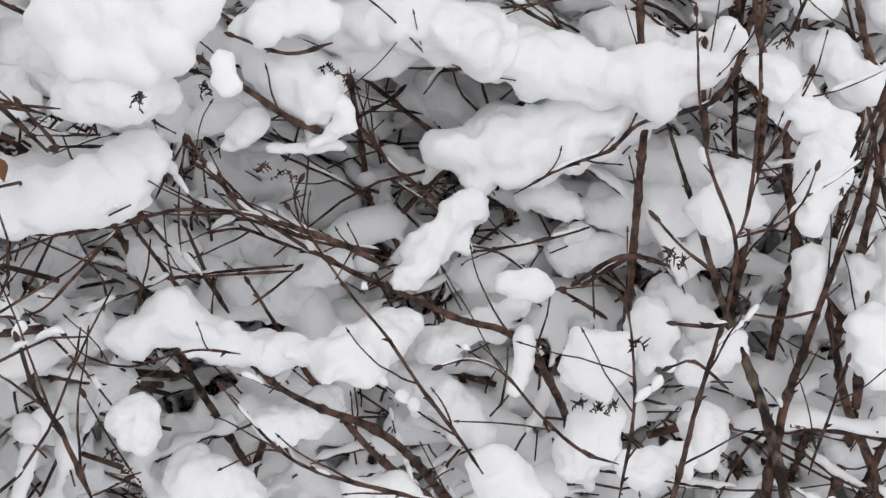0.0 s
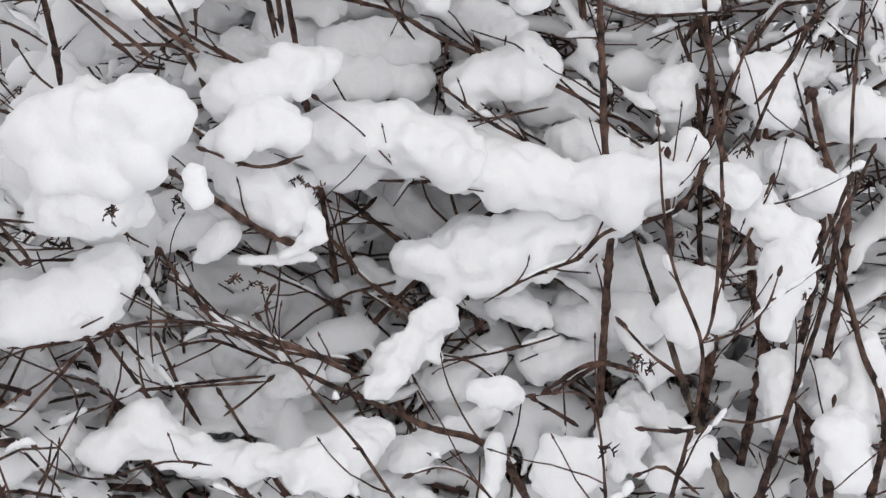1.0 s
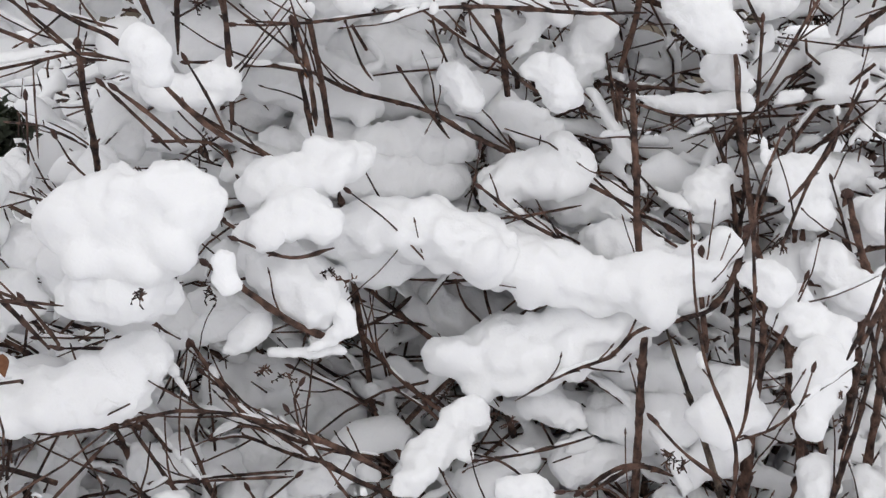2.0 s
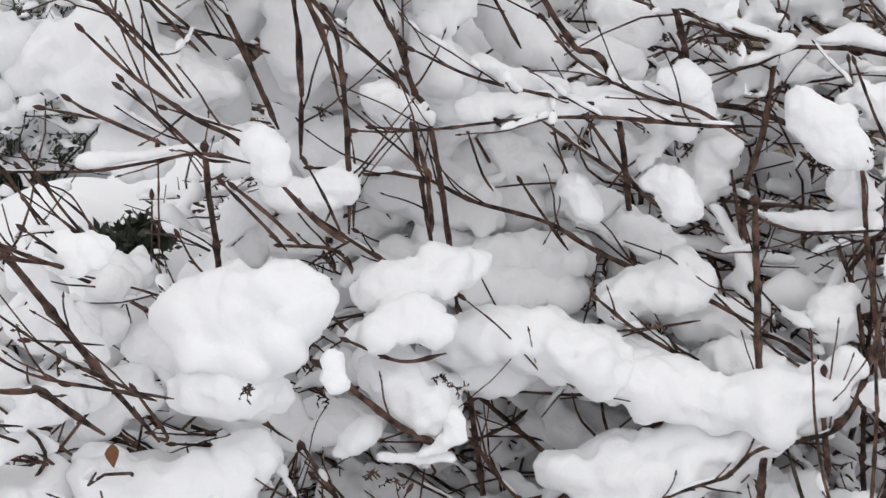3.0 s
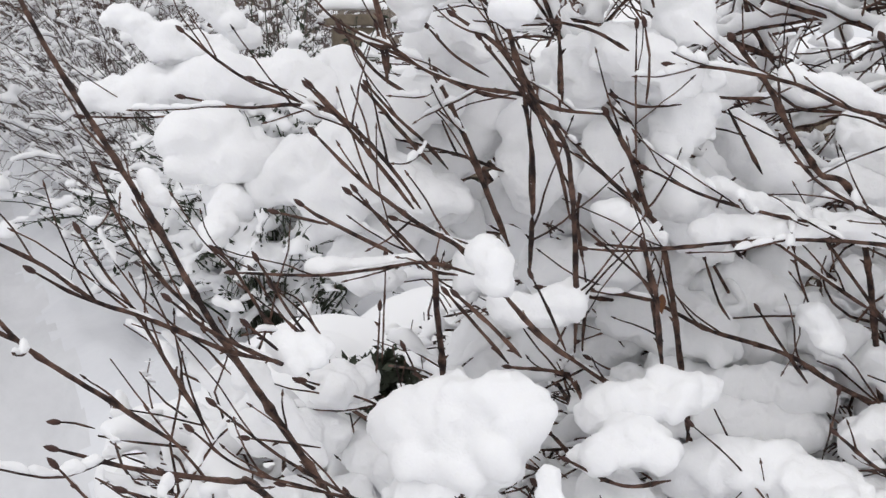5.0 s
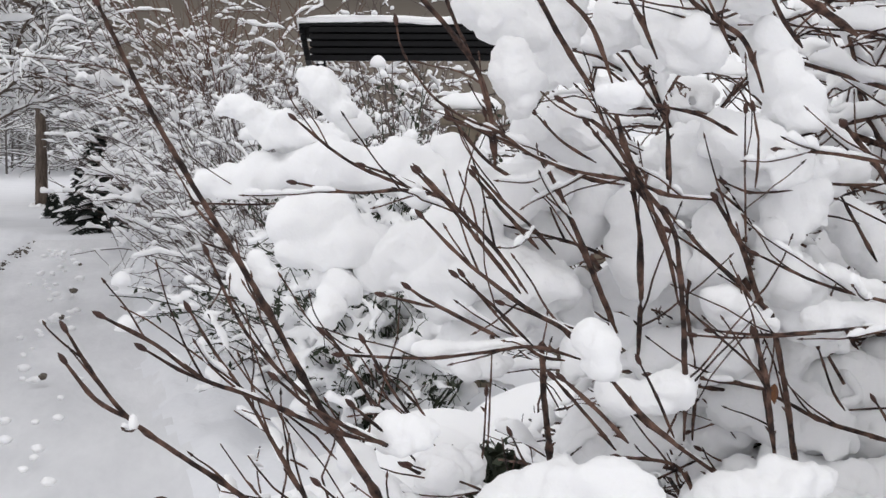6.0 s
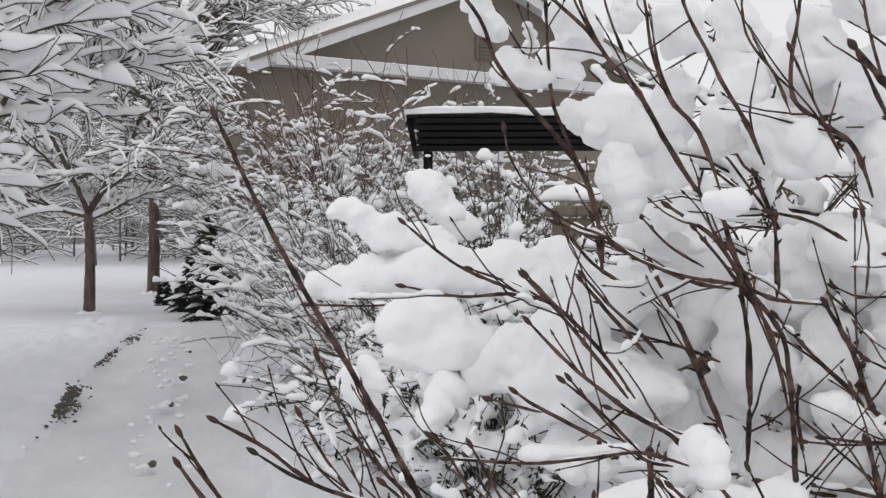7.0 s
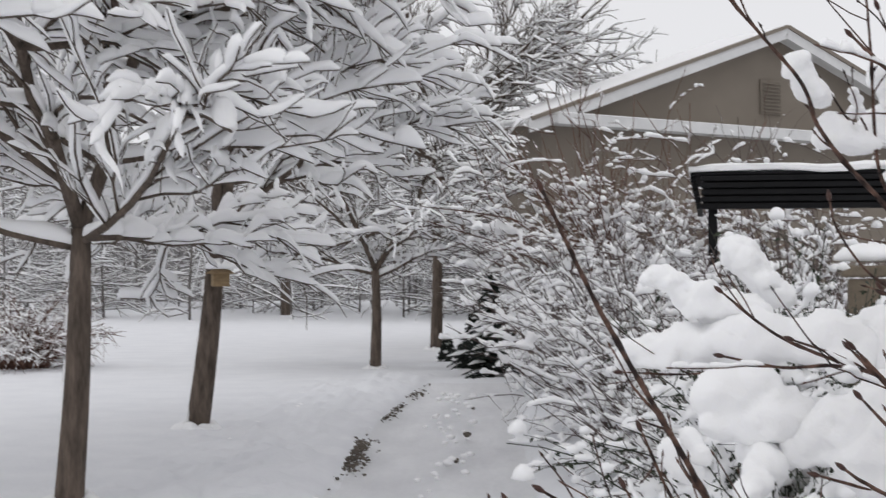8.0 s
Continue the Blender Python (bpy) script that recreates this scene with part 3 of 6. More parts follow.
def pergola():
    """A black slatted patio roof with a white load of snow."""
    top = new("pergola")
    top.matrix_world = pose(2.3, 15.3, 0, 0, 0, -9)
    tagged(top, "black slatted metal patio roof with snow on top", "pergola")
    L, D = 2.75, 1.8
    for x, y in ((0.12, 0.15), (L - 0.1, D - 0.1)):
        part("post", box(0.1, 0.1, 2.48, (x, y, 1.24), 0.01), BLACK_METAL, top)
    for i in range(5):
        part("slat", box(L, 0.06, 0.055, (L / 2, -0.02 - 0.015 * i, 2.3 + i * 0.072), 0.008), BLACK_METAL, top)
        part("side_slat", box(0.06, D, 0.055, (-0.02 - 0.015 * i, D / 2 + 0.03, 2.3 + i * 0.072), 0.008), BLACK_METAL, top)
    part("back_panel", box(L - 0.04, 0.04, 0.36, (L / 2, 0.05, 2.45), 0.008), BLACK_METAL, top)
    for i in range(8):
        part("rafter", box(0.06, D - 0.1, 0.1, (0.2 + i * 0.33, D / 2 + 0.06, 2.52), 0.008), BLACK_METAL, top)
    part("deck", box(L + 0.16, D + 0.16, 0.03, (L / 2 - 0.03, D / 2, 2.64), 0.008), BLACK_METAL, top)
    bm = box(L + 0.2, D + 0.2, 0.1, (L / 2 - 0.03, D / 2, 2.705))
    bmesh.ops.subdivide_edges(bm, edges=bm.edges[:], cuts=12, use_grid_fill=True)
    for v in bm.verts:
        e = max(abs(v.co.x - L / 2) / (L / 2 + 0.08), abs(v.co.y - D / 2) / (D / 2 + 0.1))
        v.co.z += 0.04 * noise.noise(v.co * 1.7) - 0.05 * max(0, e - 0.8) * 5 * (v.co.z > 2.71)
    ob = part("snow_slab", bm, SNOW, None, "", True)
    ob.matrix_world = top.matrix_world.copy()
    tagged(ob, "even slab of snow on the patio roof", "snow")


pergola()


def stone_wall():
    top = new("garden_wall")
    p, q = Vector((2.35, 6.8, 0)), Vector((4.6, 4.3, 0))
    length = (q - p).length
    turn = math.atan2(q.y - p.y, q.x - p.x)
    top.matrix_world = Matrix.Translation(p) @ Matrix.Rotation(turn, 4, "Z")
    tagged(top, "low tan stone garden wall capped with snow", "wall")
    part("core", box(length, 0.3, 1.2, (length / 2, 0, 0.6)), MORTAR, top)
    rng = random.Random(9)
    stones = []
    for k in range(3):
        bm = box(1, 0.06, 1, (0, 0, 0))
        bmesh.ops.bevel(bm, geom=bm.edges[:], offset=0.03, segments=1, affect="EDGES")
        for v in bm.verts:
            v.co += Vector((rng.uniform(-0.015, 0.015), rng.uniform(-0.008, 0.008), rng.uniform(-0.02, 0.02)))
        me = bpy.data.meshes.new("stone")
        bm.to_mesh(me)
        bm.free()
        me.materials.append(STONE)
        stones.append(me)
    for row in range(6):
        x = 0.0
        while x < length - 0.02:
            w = min(rng.uniform(0.28, 0.5), length - x)
            if w < 0.12:
                break
            ob = new("stone", stones[rng.randrange(3)])
            ob.parent = top
            ob.location = (x + w / 2, -0.165 + rng.uniform(-0.012, 0.008), 0.1 + row * 0.2)
            ob.scale = (w - 0.012, 1, 0.188)
            x += w
    part("capstone", box(length + 0.1, 0.44, 0.07, (length / 2, 0, 1.235), 0.012), STONE, top, "flat tan capstone")
    s = Soup()
    r = np.random.default_rng(4)
    snow_strip(s, np.linspace((0, 0, 1.29), (length, 0, 1.29), 60), 0.24, 0.13, r, 12, 0.2)
    ob = s.object("snow_ridge", SNOW)
    ob.matrix_world = top.matrix_world.copy()
    tagged(ob, "rounded cap of snow on the garden wall", "snow")


stone_wall()


def stone_pillar():
    top = new("stone_pillar")
    top.matrix_world = pose(2.1, 7.9, -0.06, 0, 0, -12)
    tagged(top, "slim tan stone pillar carrying a slab of snow", "pillar")
    for i in range(8):
        part("stone", box(0.24 - 0.01 * (i % 2), 0.24, 0.188, (0, 0, 0.1 + i * 0.198), 0.012), STONE, top)
    part("capstone", box(0.3, 0.3, 0.06, (0, 0, 1.62), 0.012), STONE, top, "flat tan capstone")
    s = Soup()
    snow_strip(s, np.linspace((-0.19, 0, 1.68), (0.19, 0, 1.68), 14), 0.16, 0.075, np.random.default_rng(8), 14, 0.12)
    ob = s.object("snow_mound", SNOW)
    ob.matrix_world = top.matrix_world.copy()
    tagged(ob, "thick slab of snow on the stone pillar", "snow")


stone_pillar()


def birdhouse():
    top = new("birdhouse")
    top.matrix_world = pose(-2.56, 14.09, 1.62, 0, 0, 20)
    tagged(top, "small wooden birdhouse on the tree trunk under a snow cap", "birdhouse")
    part("body", box(0.16, 0.15, 0.14, (0, 0, -0.09), 0.008), FEEDER, top)
    bm = bmesh.new()
    bmesh.ops.create_cone(bm, cap_ends=True, segments=14, radius1=0.15, radius2=0.03, depth=0.07)
    part("roof", bm, FEEDER, top)
    bm = bmesh.new()
    bmesh.ops.create_icosphere(bm, subdivisions=3, radius=0.15, matrix=Matrix.Translation((0, 0, 0.035)) @ Matrix.Diagonal((1, 1, 0.55, 1)))
    for v in bm.verts:
        v.co.z = max(v.co.z, 0.012)
    ob = part("snow_mound", bm, SNOW, None, "", True)
    ob.matrix_world = top.matrix_world.copy()
    tagged(ob, "round cap of snow on the birdhouse", "snow")


birdhouse()

# ---- the near shrub, filling most of the view ----
FOOT = np.array([1.4, 1.7, 0.0])
shrub = new("snow_laden_shrub")
shrub.location = FOOT
tagged(shrub, "large bare shrub bowed down under heavy clumps of snow", "shrub")


def inner_growth():
    """The tangle of stems and twigs deep in the shrub, with its snow."""
    rng = np.random.default_rng(77)
    wood, snow = Soup(), Soup()

    def deep(line, far, edge=0.05):
        gap = np.linalg.norm(line - (0, 0, 1.5), axis=1).min()
        return gap > far and (line[:, 0] - 0.27 * line[:, 1]).min() > edge and line[:, 2].max() < 1.95 and line[:, 2].min() > -0.05

    def grow(line, r, edge=0.05, far=1.95):
        tube(wood, line - FOOT, r, r * 0.4, 6)
        snow_pieces(snow, line[1:] + (0, 0, r), rng.uniform(0.012, 0.028), rng.uniform(0.014, 0.036), rng, 0.012, (0.03, 0.16), 0.75, 9, 0.7)
        for _ in range(rng.integers(2, 5)):
            k = rng.integers(3, 12)
            q = rng.uniform(0.018, 0.04)
            d = (line[k] - line[k - 1]) * (1, 1, 0.3)
            d = d / np.linalg.norm(d) * q * rng.uniform(1.0, 2.2)
            c = line[k] + (0, 0, q * 0.4)
            if np.linalg.norm(c - (0, 0, 1.5)) > far + 0.07:
                snow_strip(snow, np.linspace(c - d, c + d, 9), q, q * rng.uniform(0.8, 1.15), rng, 12, 0.3)
        for _ in range(13):
            k = rng.integers(2, 12)
            d = line[k] - line[k - 1]
            d /= np.linalg.norm(d)
            tw = limb_line(line[k], d * (1, 1, 0.4) + rng.normal(0, 0.7, 3) * (1, 1, 0.7), rng.uniform(0.1, 0.4), (0, 0, -0.1), rng, 6, 0.4)
            if deep(tw, far, edge):
                tube(wood, tw - FOOT, 0.0026, 0.0011, 5)
                snow_pieces(snow, tw + (0, 0, 0.003), rng.uniform(0.006, 0.017), rng.uniform(0.006, 0.022), rng, 0.009, (0.02, 0.12), 0.7, 8, 0.75)

    made = tries = 0
    while made < 110 and tries < 20000:
        tries += 1
        az = rng.uniform(0, 2 * np.pi)
        foot = FOOT + (rng.normal(0, 0.35), rng.normal(0, 0.4), 0)
        lean = rng.uniform(0.3, 1.2)
        line = limb_line(foot, (np.cos(az) * lean, np.sin(az) * lean, 1), rng.uniform(0.8, 1.8), (np.cos(az) * 0.6 * lean, np.sin(az) * 0.6 * lean, -0.4), rng, 12, 0.4)
        if deep(line, 2.02):
            made += 1
            grow(line, rng.uniform(0.004, 0.01))
    # boughs that sweep outwards over the walk
    made = tries = 0
    while made < 230 and tries < 60000:
        tries += 1
        start = (rng.uniform(1.0, 2.5), rng.uniform(1.0, 3.2), rng.uniform(0.15, 1.6))
        line = limb_line(start, (-0.9 + rng.normal(0, 0.35), rng.normal(0.1, 0.5), rng.normal(0.35, 0.3)), rng.uniform(0.4, 1.0), (0, 0, rng.normal(0, 0.3)), rng, 12, 0.35)
        if deep(line, 2.02):
            made += 1
            grow(line, rng.uniform(0.003, 0.007))
    # low twigs near the ground
    made = tries = 0
    while made < 150 and tries < 60000:
        tries += 1
        start = (rng.uniform(0.6, 1.9), rng.uniform(0.9, 2.8), rng.uniform(0.03, 0.45))
        az = rng.uniform(0, 2 * np.pi)
        line = limb_line(start, (np.cos(az), np.sin(az), rng.normal(0.15, 0.25)), rng.uniform(0.3, 0.7), (0, 0, -0.1), rng, 12, 0.4)
        if deep(line, 2.05):
            made += 1
            grow(line, rng.uniform(0.003, 0.006))
    # low boughs reaching out to the edge of the walk
    made = tries = 0
    while made < 110 and tries < 60000:
        tries += 1
        start = (rng.uniform(0.35, 1.2), rng.uniform(1.2, 2.4), rng.uniform(0.05, 0.42))
        az = rng.uniform(0, 2 * np.pi)
        line = limb_line(start, (np.cos(az), np.sin(az), rng.normal(0.2, 0.25)), rng.uniform(0.3, 0.7), (0, 0, -0.1), rng, 12, 0.4)
        if deep(line, 1.95, -0.2) and line[:, 2].max() < 0.6:
            made += 1
            grow(line, rng.uniform(0.003, 0.008), -0.25)
    # long shoots that lean out over the walk, low down
    made = tries = 0
    while made < 45 and tries < 60000:
        tries += 1
        start = (rng.uniform(0.35, 0.85), rng.uniform(1.35, 2.2), rng.uniform(0.3, 0.8))
        line = limb_line(start, (-0.85 + rng.normal(0, 0.15), rng.normal(-0.05, 0.2), rng.normal(0.4, 0.2)), rng.uniform(0.4, 0.75), (0, 0, rng.normal(0, 0.15)), rng, 12, 0.12)
        if deep(line, 1.32, -0.36) and line[:, 2].max() < 0.98 and (line[:, 0] - 0.36 * line[:, 1]).max() < 0.04 and line[0, 0] - line[-1, 0] > 1.2 * abs(line[-1, 2] - line[0, 2]):
            made += 1
            grow(line, rng.uniform(0.0025, 0.005), -0.38, 1.3)
    tagged(wood.object("inner_growth", BARK, shrub, "tangle of dark inner twigs"), kind="stuff")
    tagged(fuse(snow.object("snow_in_shrub", SNOW), 0.008, 2), "snow caught deep among the shrub's twigs", "snow", kind="stuff")


inner_growth()
BRANCH_RNG = np.random.default_rng(15)


def branch(bends, r0, r1):
    """One branch through its bends, tip first, knotted at the nodes, with bud pairs and a thin line of snow."""
    rng = BRANCH_RNG
    r0, r1 = r0 * 0.56, r1 * 0.68
    bends = [np.array(p) for p in bends]
    if r1 > 0.0052 and 0.25 < bends[-1][2] and bends[-1][2] < bends[0][2]:
        # stout stems run down to the ground
        run = bends[-1] - bends[-2]
        run /= np.linalg.norm(run)
        foot = bends[-1] + (FOOT - bends[-1]) * 0.25 + run * 0.2
        foot[2] = 0.02
        bends += [bends[-1] + run * 0.12, (bends[-1] + run * 0.2 + foot) / 2, foot]
    if r0 > 0.0055 and bends[-1][2] < bends[0][2]:
        # and thin out upwards
        tip = bends[0] - bends[1]
        tip /= np.linalg.norm(tip)
        bends = [bends[0] + tip * 0.22 + (0.03, 0.03, 0.03), bends[0] + tip * 0.1 + (0.006, 0, 0.01)] + bends
        r0 *= 0.3
    line = spline(bends, 0.012)
    n = len(line)
    t, side, up = frames_along(line)
    line = line + side * np.convolve(rng.normal(0, 0.0012, n + 6), np.ones(7) / 7, "valid")[:, None]
    r = np.linspace(r0, r1, n)
    knots = np.arange(rng.integers(2, 5), n - 1, rng.integers(5, 9))
    for k in knots:
        r[k] *= rng.uniform(1.15, 1.5)
    far = np.linspace(0, 1, n)
    r *= np.interp(far, (0, 0.06, 0.85, 1), (0.75, 1, 1, 0.35 if r1 < 0.011 else 0.8))
    a = np.linspace(0, 2 * np.pi, 8, endpoint=False)
    ring = side[:, None] * np.cos(a)[None, :, None] + up[:, None] * np.sin(a)[None, :, None]
    s = Soup()
    s.grid(line[:, None] + ring * (r[:, None] * rng.uniform(0.84, 1.14, (n, 8)))[..., None] - FOOT)
    for k in knots:
        if r0 < 0.008 and rng.uniform() < 0.6:
            way = side[k] * rng.choice([-1, 1]) * 0.8 - t[k] * 0.8 + up[k] * rng.normal(0, 0.4)
            way /= np.linalg.norm(way)
            b = line[k] + way * r[k]
            tube(s, np.array([b, b + way * 0.003, b + way * 0.007]) - FOOT, 0.0024, 0.0007, 5)
    ob = s.object("branch", BARK_GREY if r1 > 0.011 else BARK, shrub)
    # swollen bud at the tip
    if r0 < 0.0055:
        s = Soup()
        d = -t[0]
        ends = np.array([line[0] + d * q for q in (-0.002, 0.002, 0.005, 0.009, 0.012)])
        tt, sd, u2 = frames_along(ends)
        rad = np.array([1.0, 1.5, 1.6, 1.0, 0.15]) * max(r0, 0.002)
        rings = sd[:, None] * np.cos(a)[None, :, None] + u2[:, None] * np.sin(a)[None, :, None]
        s.grid(ends[:, None] + rings * rad[:, None, None] - FOOT)
        s.object("bud", BUD, ob)
    # short side twigs
    if r1 < 0.012 and n > 12:
        for k in rng.choice(np.arange(3, n - 3), size=min(9, n // 6), replace=False):
            way = -t[k] * rng.uniform(0.4, 1.1) + side[k] * rng.normal(0, 0.6) + np.array([0, 0, rng.normal(0.1, 0.5)])
            tw = limb_line(line[k], way, rng.uniform(0.03, 0.15), (0, 0, 0.2), rng, 6, 0.25)
            s = Soup()
            tube(s, resample(tw, 0.008) - FOOT, min(0.0016, r[k] * 0.6), 0.0008, 6)
            e = tw[-1] - tw[-2]
            e /= np.linalg.norm(e)
            tube(s, np.array([tw[-1] - e * 0.001, tw[-1] + e * 0.002, tw[-1] + e * 0.006]) - FOOT, 0.0018, 0.0005, 6)
            s.object("twig", BARK, ob)
            if rng.uniform() < 0.45 and abs(tw[-1][2] - tw[0][2]) < 0.6 * np.linalg.norm(tw[-1] - tw[0]):
                snow_pieces(LINE_SNOW, tw + (0, 0, 0.002), rng.uniform(0.003, 0.007), rng.uniform(0.004, 0.01), rng, 0.004, (0.008, 0.035), 0.7, 8, 0.6)
    if r1 < 0.014 and abs(line[-1][2] - line[0][2]) < 0.65 * np.linalg.norm(line[-1] - line[0]):
        snow_pieces(LINE_SNOW, line + (0, 0, r.mean()), r.mean() * 0.9, r.mean() * 1.1, rng, 0.005, (0.008, 0.04), 0.22, 8, 0.6)
    return ob


LINE_SNOW = Soup()
LUMPS = bpy.data.textures.new("snow_lumps", "CLOUDS")
LUMPS.noise_scale, LUMPS.noise_depth = 0.06, 1
CRUST = bpy.data.textures.new("snow_crust", "CLOUDS")
CRUST.noise_scale, CRUST.noise_depth = 0.02, 4
CLUMP_RNG = random.Random(23)


def clump(swellings):
    """A heavy pillow of snow: swellings run into one another, rounded on top and flatter below."""
    rng = CLUMP_RNG
    bm = bmesh.new()
    pts = [Vector(s) for s in swellings]
    balls = []
    for a, b in zip(pts, pts[1:] or pts):
        gap = (Vector(b[:3]) - Vector(a[:3])).length
        n = max(1, int(gap / (0.45 * min(a[3], b[3]) + 1e-4)))
        for i in range(n):
            balls.append(a.lerp(b, i / n))
    balls.append(pts[-1])
    for x, y, z, r in list(balls):
        for _ in range(3):
            k = rng.uniform(0.35, 0.75)
            an = rng.uniform(0, 6.283)
            reach = r * rng.uniform(0.4, 0.75)
            balls.append(Vector((x + math.cos(an) * reach, y + math.sin(an) * reach, z + r * rng.uniform(-0.55, 0.3), r * k)))
    for x, y, z, r in balls:
        r *= rng.uniform(0.95, 1.12)
        m = Matrix.Translation((x, y, z)) @ Matrix.Diagonal((r, r, r * 0.95, 1))
        made = bmesh.ops.create_icosphere(bm, subdivisions=2, radius=1.0, matrix=m)
        for v in made["verts"]:
            if v.co.z < z - 0.62 * r:
                v.co.z = z - 0.62 * r
    ob = part("snow_clump", bm, SNOW, None, "", True)
    big = max(p[3] for p in pts)
    rm = ob.modifiers.new("remesh", "REMESH")
    rm.mode, rm.voxel_size, rm.use_smooth_shade = "VOXEL", max(0.0032, min(0.006, big * 0.14)), True
    sm = ob.modifiers.new("smooth", "SMOOTH")
    sm.factor, sm.iterations = 0.5, 6
    for name, texture, most in (("lumps", LUMPS, 0.95), ("crust", CRUST, 0.4)):
        dp = ob.modifiers.new(name, "DISPLACE")
        dp.texture, dp.texture_coords, dp.strength, dp.mid_level = texture, "GLOBAL", min(0.026, big) * most * 1.6, 0.47
    tagged(ob, "heavy rounded clump of fresh snow on the shrub's branches" if big > 0.03 else "small pillow of fresh snow on a shrub twig", "snow", "snow clumps on the shrub")
    return ob


def flower_head(at):
    """A dry, much-forked flower head hanging from a twig."""
    rng = BRANCH_RNG
    s = Soup()
    c = np.array(at)
    for _ in range(4):
        d = rng.normal(0, 1, 3) * (1, 1, 0.6) + (0, 0, -0.7)
        line = limb_line(c, d, rng.uniform(0.01, 0.024), (0, 0, -0.4), rng, 4, 0.5)
        tube(s, line - FOOT, 0.0007, 0.0005, 4)
        for p in line[1:]:
            e = p + rng.normal(0, 0.0025, 3)
            tube(s, np.array([p, (p + e) / 2 + (0, 0, 0.0005), e, e + (e - p) * 0.6]) - FOOT, 0.0013, 0.0007, 5)
    s.object("flower_head", BARK, shrub, "dry brown forked flower head")


def dry_leaf(at):
    """A curled dead leaf still hanging on its twig."""
    s = Soup()
    rows = []
    for i, w in enumerate((0.1, 0.7, 1.0, 0.85, 0.45, 0.05)):
        a = np.linspace(-1, 1, 5)
        rows.append(np.stack([a * w * 0.008, 0.004 * np.abs(a) * w + 0.0 * a, -i * 0.0055 + 0 * a], -1))
    up = np.array(rows)
    s.grid(np.concatenate([up, up[:, ::-1] + (0, 0.0006, 0)], 1) + np.array(at) - FOOT)
    s.object("leaf", LEAF_DRY, shrub, "curled reddish-brown dead leaf")


# stems and branches: their bends in metres, and the thickness at both ends
branch([(0.070, 1.507, 1.598), (0.133, 1.510, 1.467), (0.226, 1.493, 1.301), (0.282, 1.495, 1.193), (0.339, 1.504, 1.101), (0.398, 1.505, 1.006), (0.451, 1.494, 0.926)], 0.0039, 0.0066)
branch([(0.177, 1.552, 1.344), (0.210, 1.541, 1.269), (0.242, 1.531, 1.227), (0.268, 1.523, 1.200), (0.300, 1.521, 1.160)], 0.0027, 0.0036)
branch([(0.154, 1.498, 1.291), (0.179, 1.490, 1.247), (0.206, 1.480, 1.207), (0.232, 1.474, 1.160), (0.278, 1.465, 1.075)], 0.0026, 0.0035)
branch([(0.033, 1.449, 1.281), (0.059, 1.442, 1.236), (0.091, 1.434, 1.195), (0.135, 1.435, 1.159), (0.176, 1.431, 1.130), (0.247, 1.427, 1.075)], 0.0034, 0.0045)
branch([(0.032, 1.444, 1.251), (0.059, 1.438, 1.215), (0.092, 1.434, 1.194)], 0.0034, 0.0037)
branch([(0.068, 1.460, 1.292), (0.118, 1.465, 1.262), (0.165, 1.467, 1.225), (0.203, 1.471, 1.209), (0.257, 1.470, 1.184), (0.293, 1.466, 1.167), (0.346, 1.473, 1.149)], 0.0032, 0.0041)
branch([(0.107, 1.465, 1.258), (0.149, 1.469, 1.231), (0.203, 1.471, 1.208)], 0.0023, 0.0032)
branch([(0.234, 1.440, 1.227), (0.277, 1.448, 1.190), (0.341, 1.450, 1.155), (0.346, 1.473, 1.149)], 0.0029, 0.0041)
branch([(0.315, 1.463, 1.192), (0.351, 1.470, 1.159)], 0.0024, 0.0026)
branch([(0.304, 1.577, 1.252), (0.322, 1.572, 1.233), (0.347, 1.559, 1.188), (0.382, 1.543, 1.140)], 0.0022, 0.0028)
branch([(0.346, 1.569, 1.242), (0.380, 1.552, 1.181), (0.422, 1.552, 1.126)], 0.0025, 0.0028)
branch([(0.382, 1.657, 1.195), (0.420, 1.643, 1.157), (0.443, 1.629, 1.119)], 0.0020, 0.0023)
branch([(0.330, 1.620, 1.221), (0.417, 1.602, 1.216), (0.482, 1.597, 1.220), (0.547, 1.590, 1.226), (0.610, 1.598, 1.207)], 0.0026, 0.0036)
branch([(0.610, 1.756, 1.196), (0.609, 1.746, 1.137), (0.614, 1.741, 1.073), (0.618, 1.749, 1.021)], 0.0069, 0.0065)
branch([(0.510, 1.632, 1.228), (0.505, 1.624, 1.170), (0.499, 1.612, 1.107)], 0.0017, 0.0017)
branch([(0.407, 1.615, 1.295), (0.432, 1.607, 1.278), (0.513, 1.612, 1.235)], 0.0029, 0.0042)
branch([(0.379, 1.620, 1.287), (0.407, 1.613, 1.280), (0.435, 1.606, 1.273)], 0.0023, 0.0029)
branch([(0.401, 1.521, 1.381), (0.442, 1.529, 1.340), (0.482, 1.525, 1.306), (0.528, 1.529, 1.273), (0.565, 1.535, 1.253), (0.597, 1.541, 1.222)], 0.0028, 0.0047)
branch([(0.448, 1.556, 1.313), (0.481, 1.544, 1.285), (0.532, 1.543, 1.234)], 0.0022, 0.0031)
branch([(0.312, 1.855, 1.489), (0.376, 1.824, 1.435), (0.448, 1.768, 1.401), (0.486, 1.717, 1.382), (0.527, 1.661, 1.327), (0.557, 1.647, 1.281)], 0.0031, 0.0042)
branch([(0.303, 1.794, 1.410), (0.369, 1.763, 1.398), (0.435, 1.740, 1.401), (0.486, 1.717, 1.382)], 0.0028, 0.0035)
branch([(0.199, 2.005, 1.377), (0.291, 1.996, 1.375), (0.338, 1.991, 1.384)], 0.0019, 0.0027)
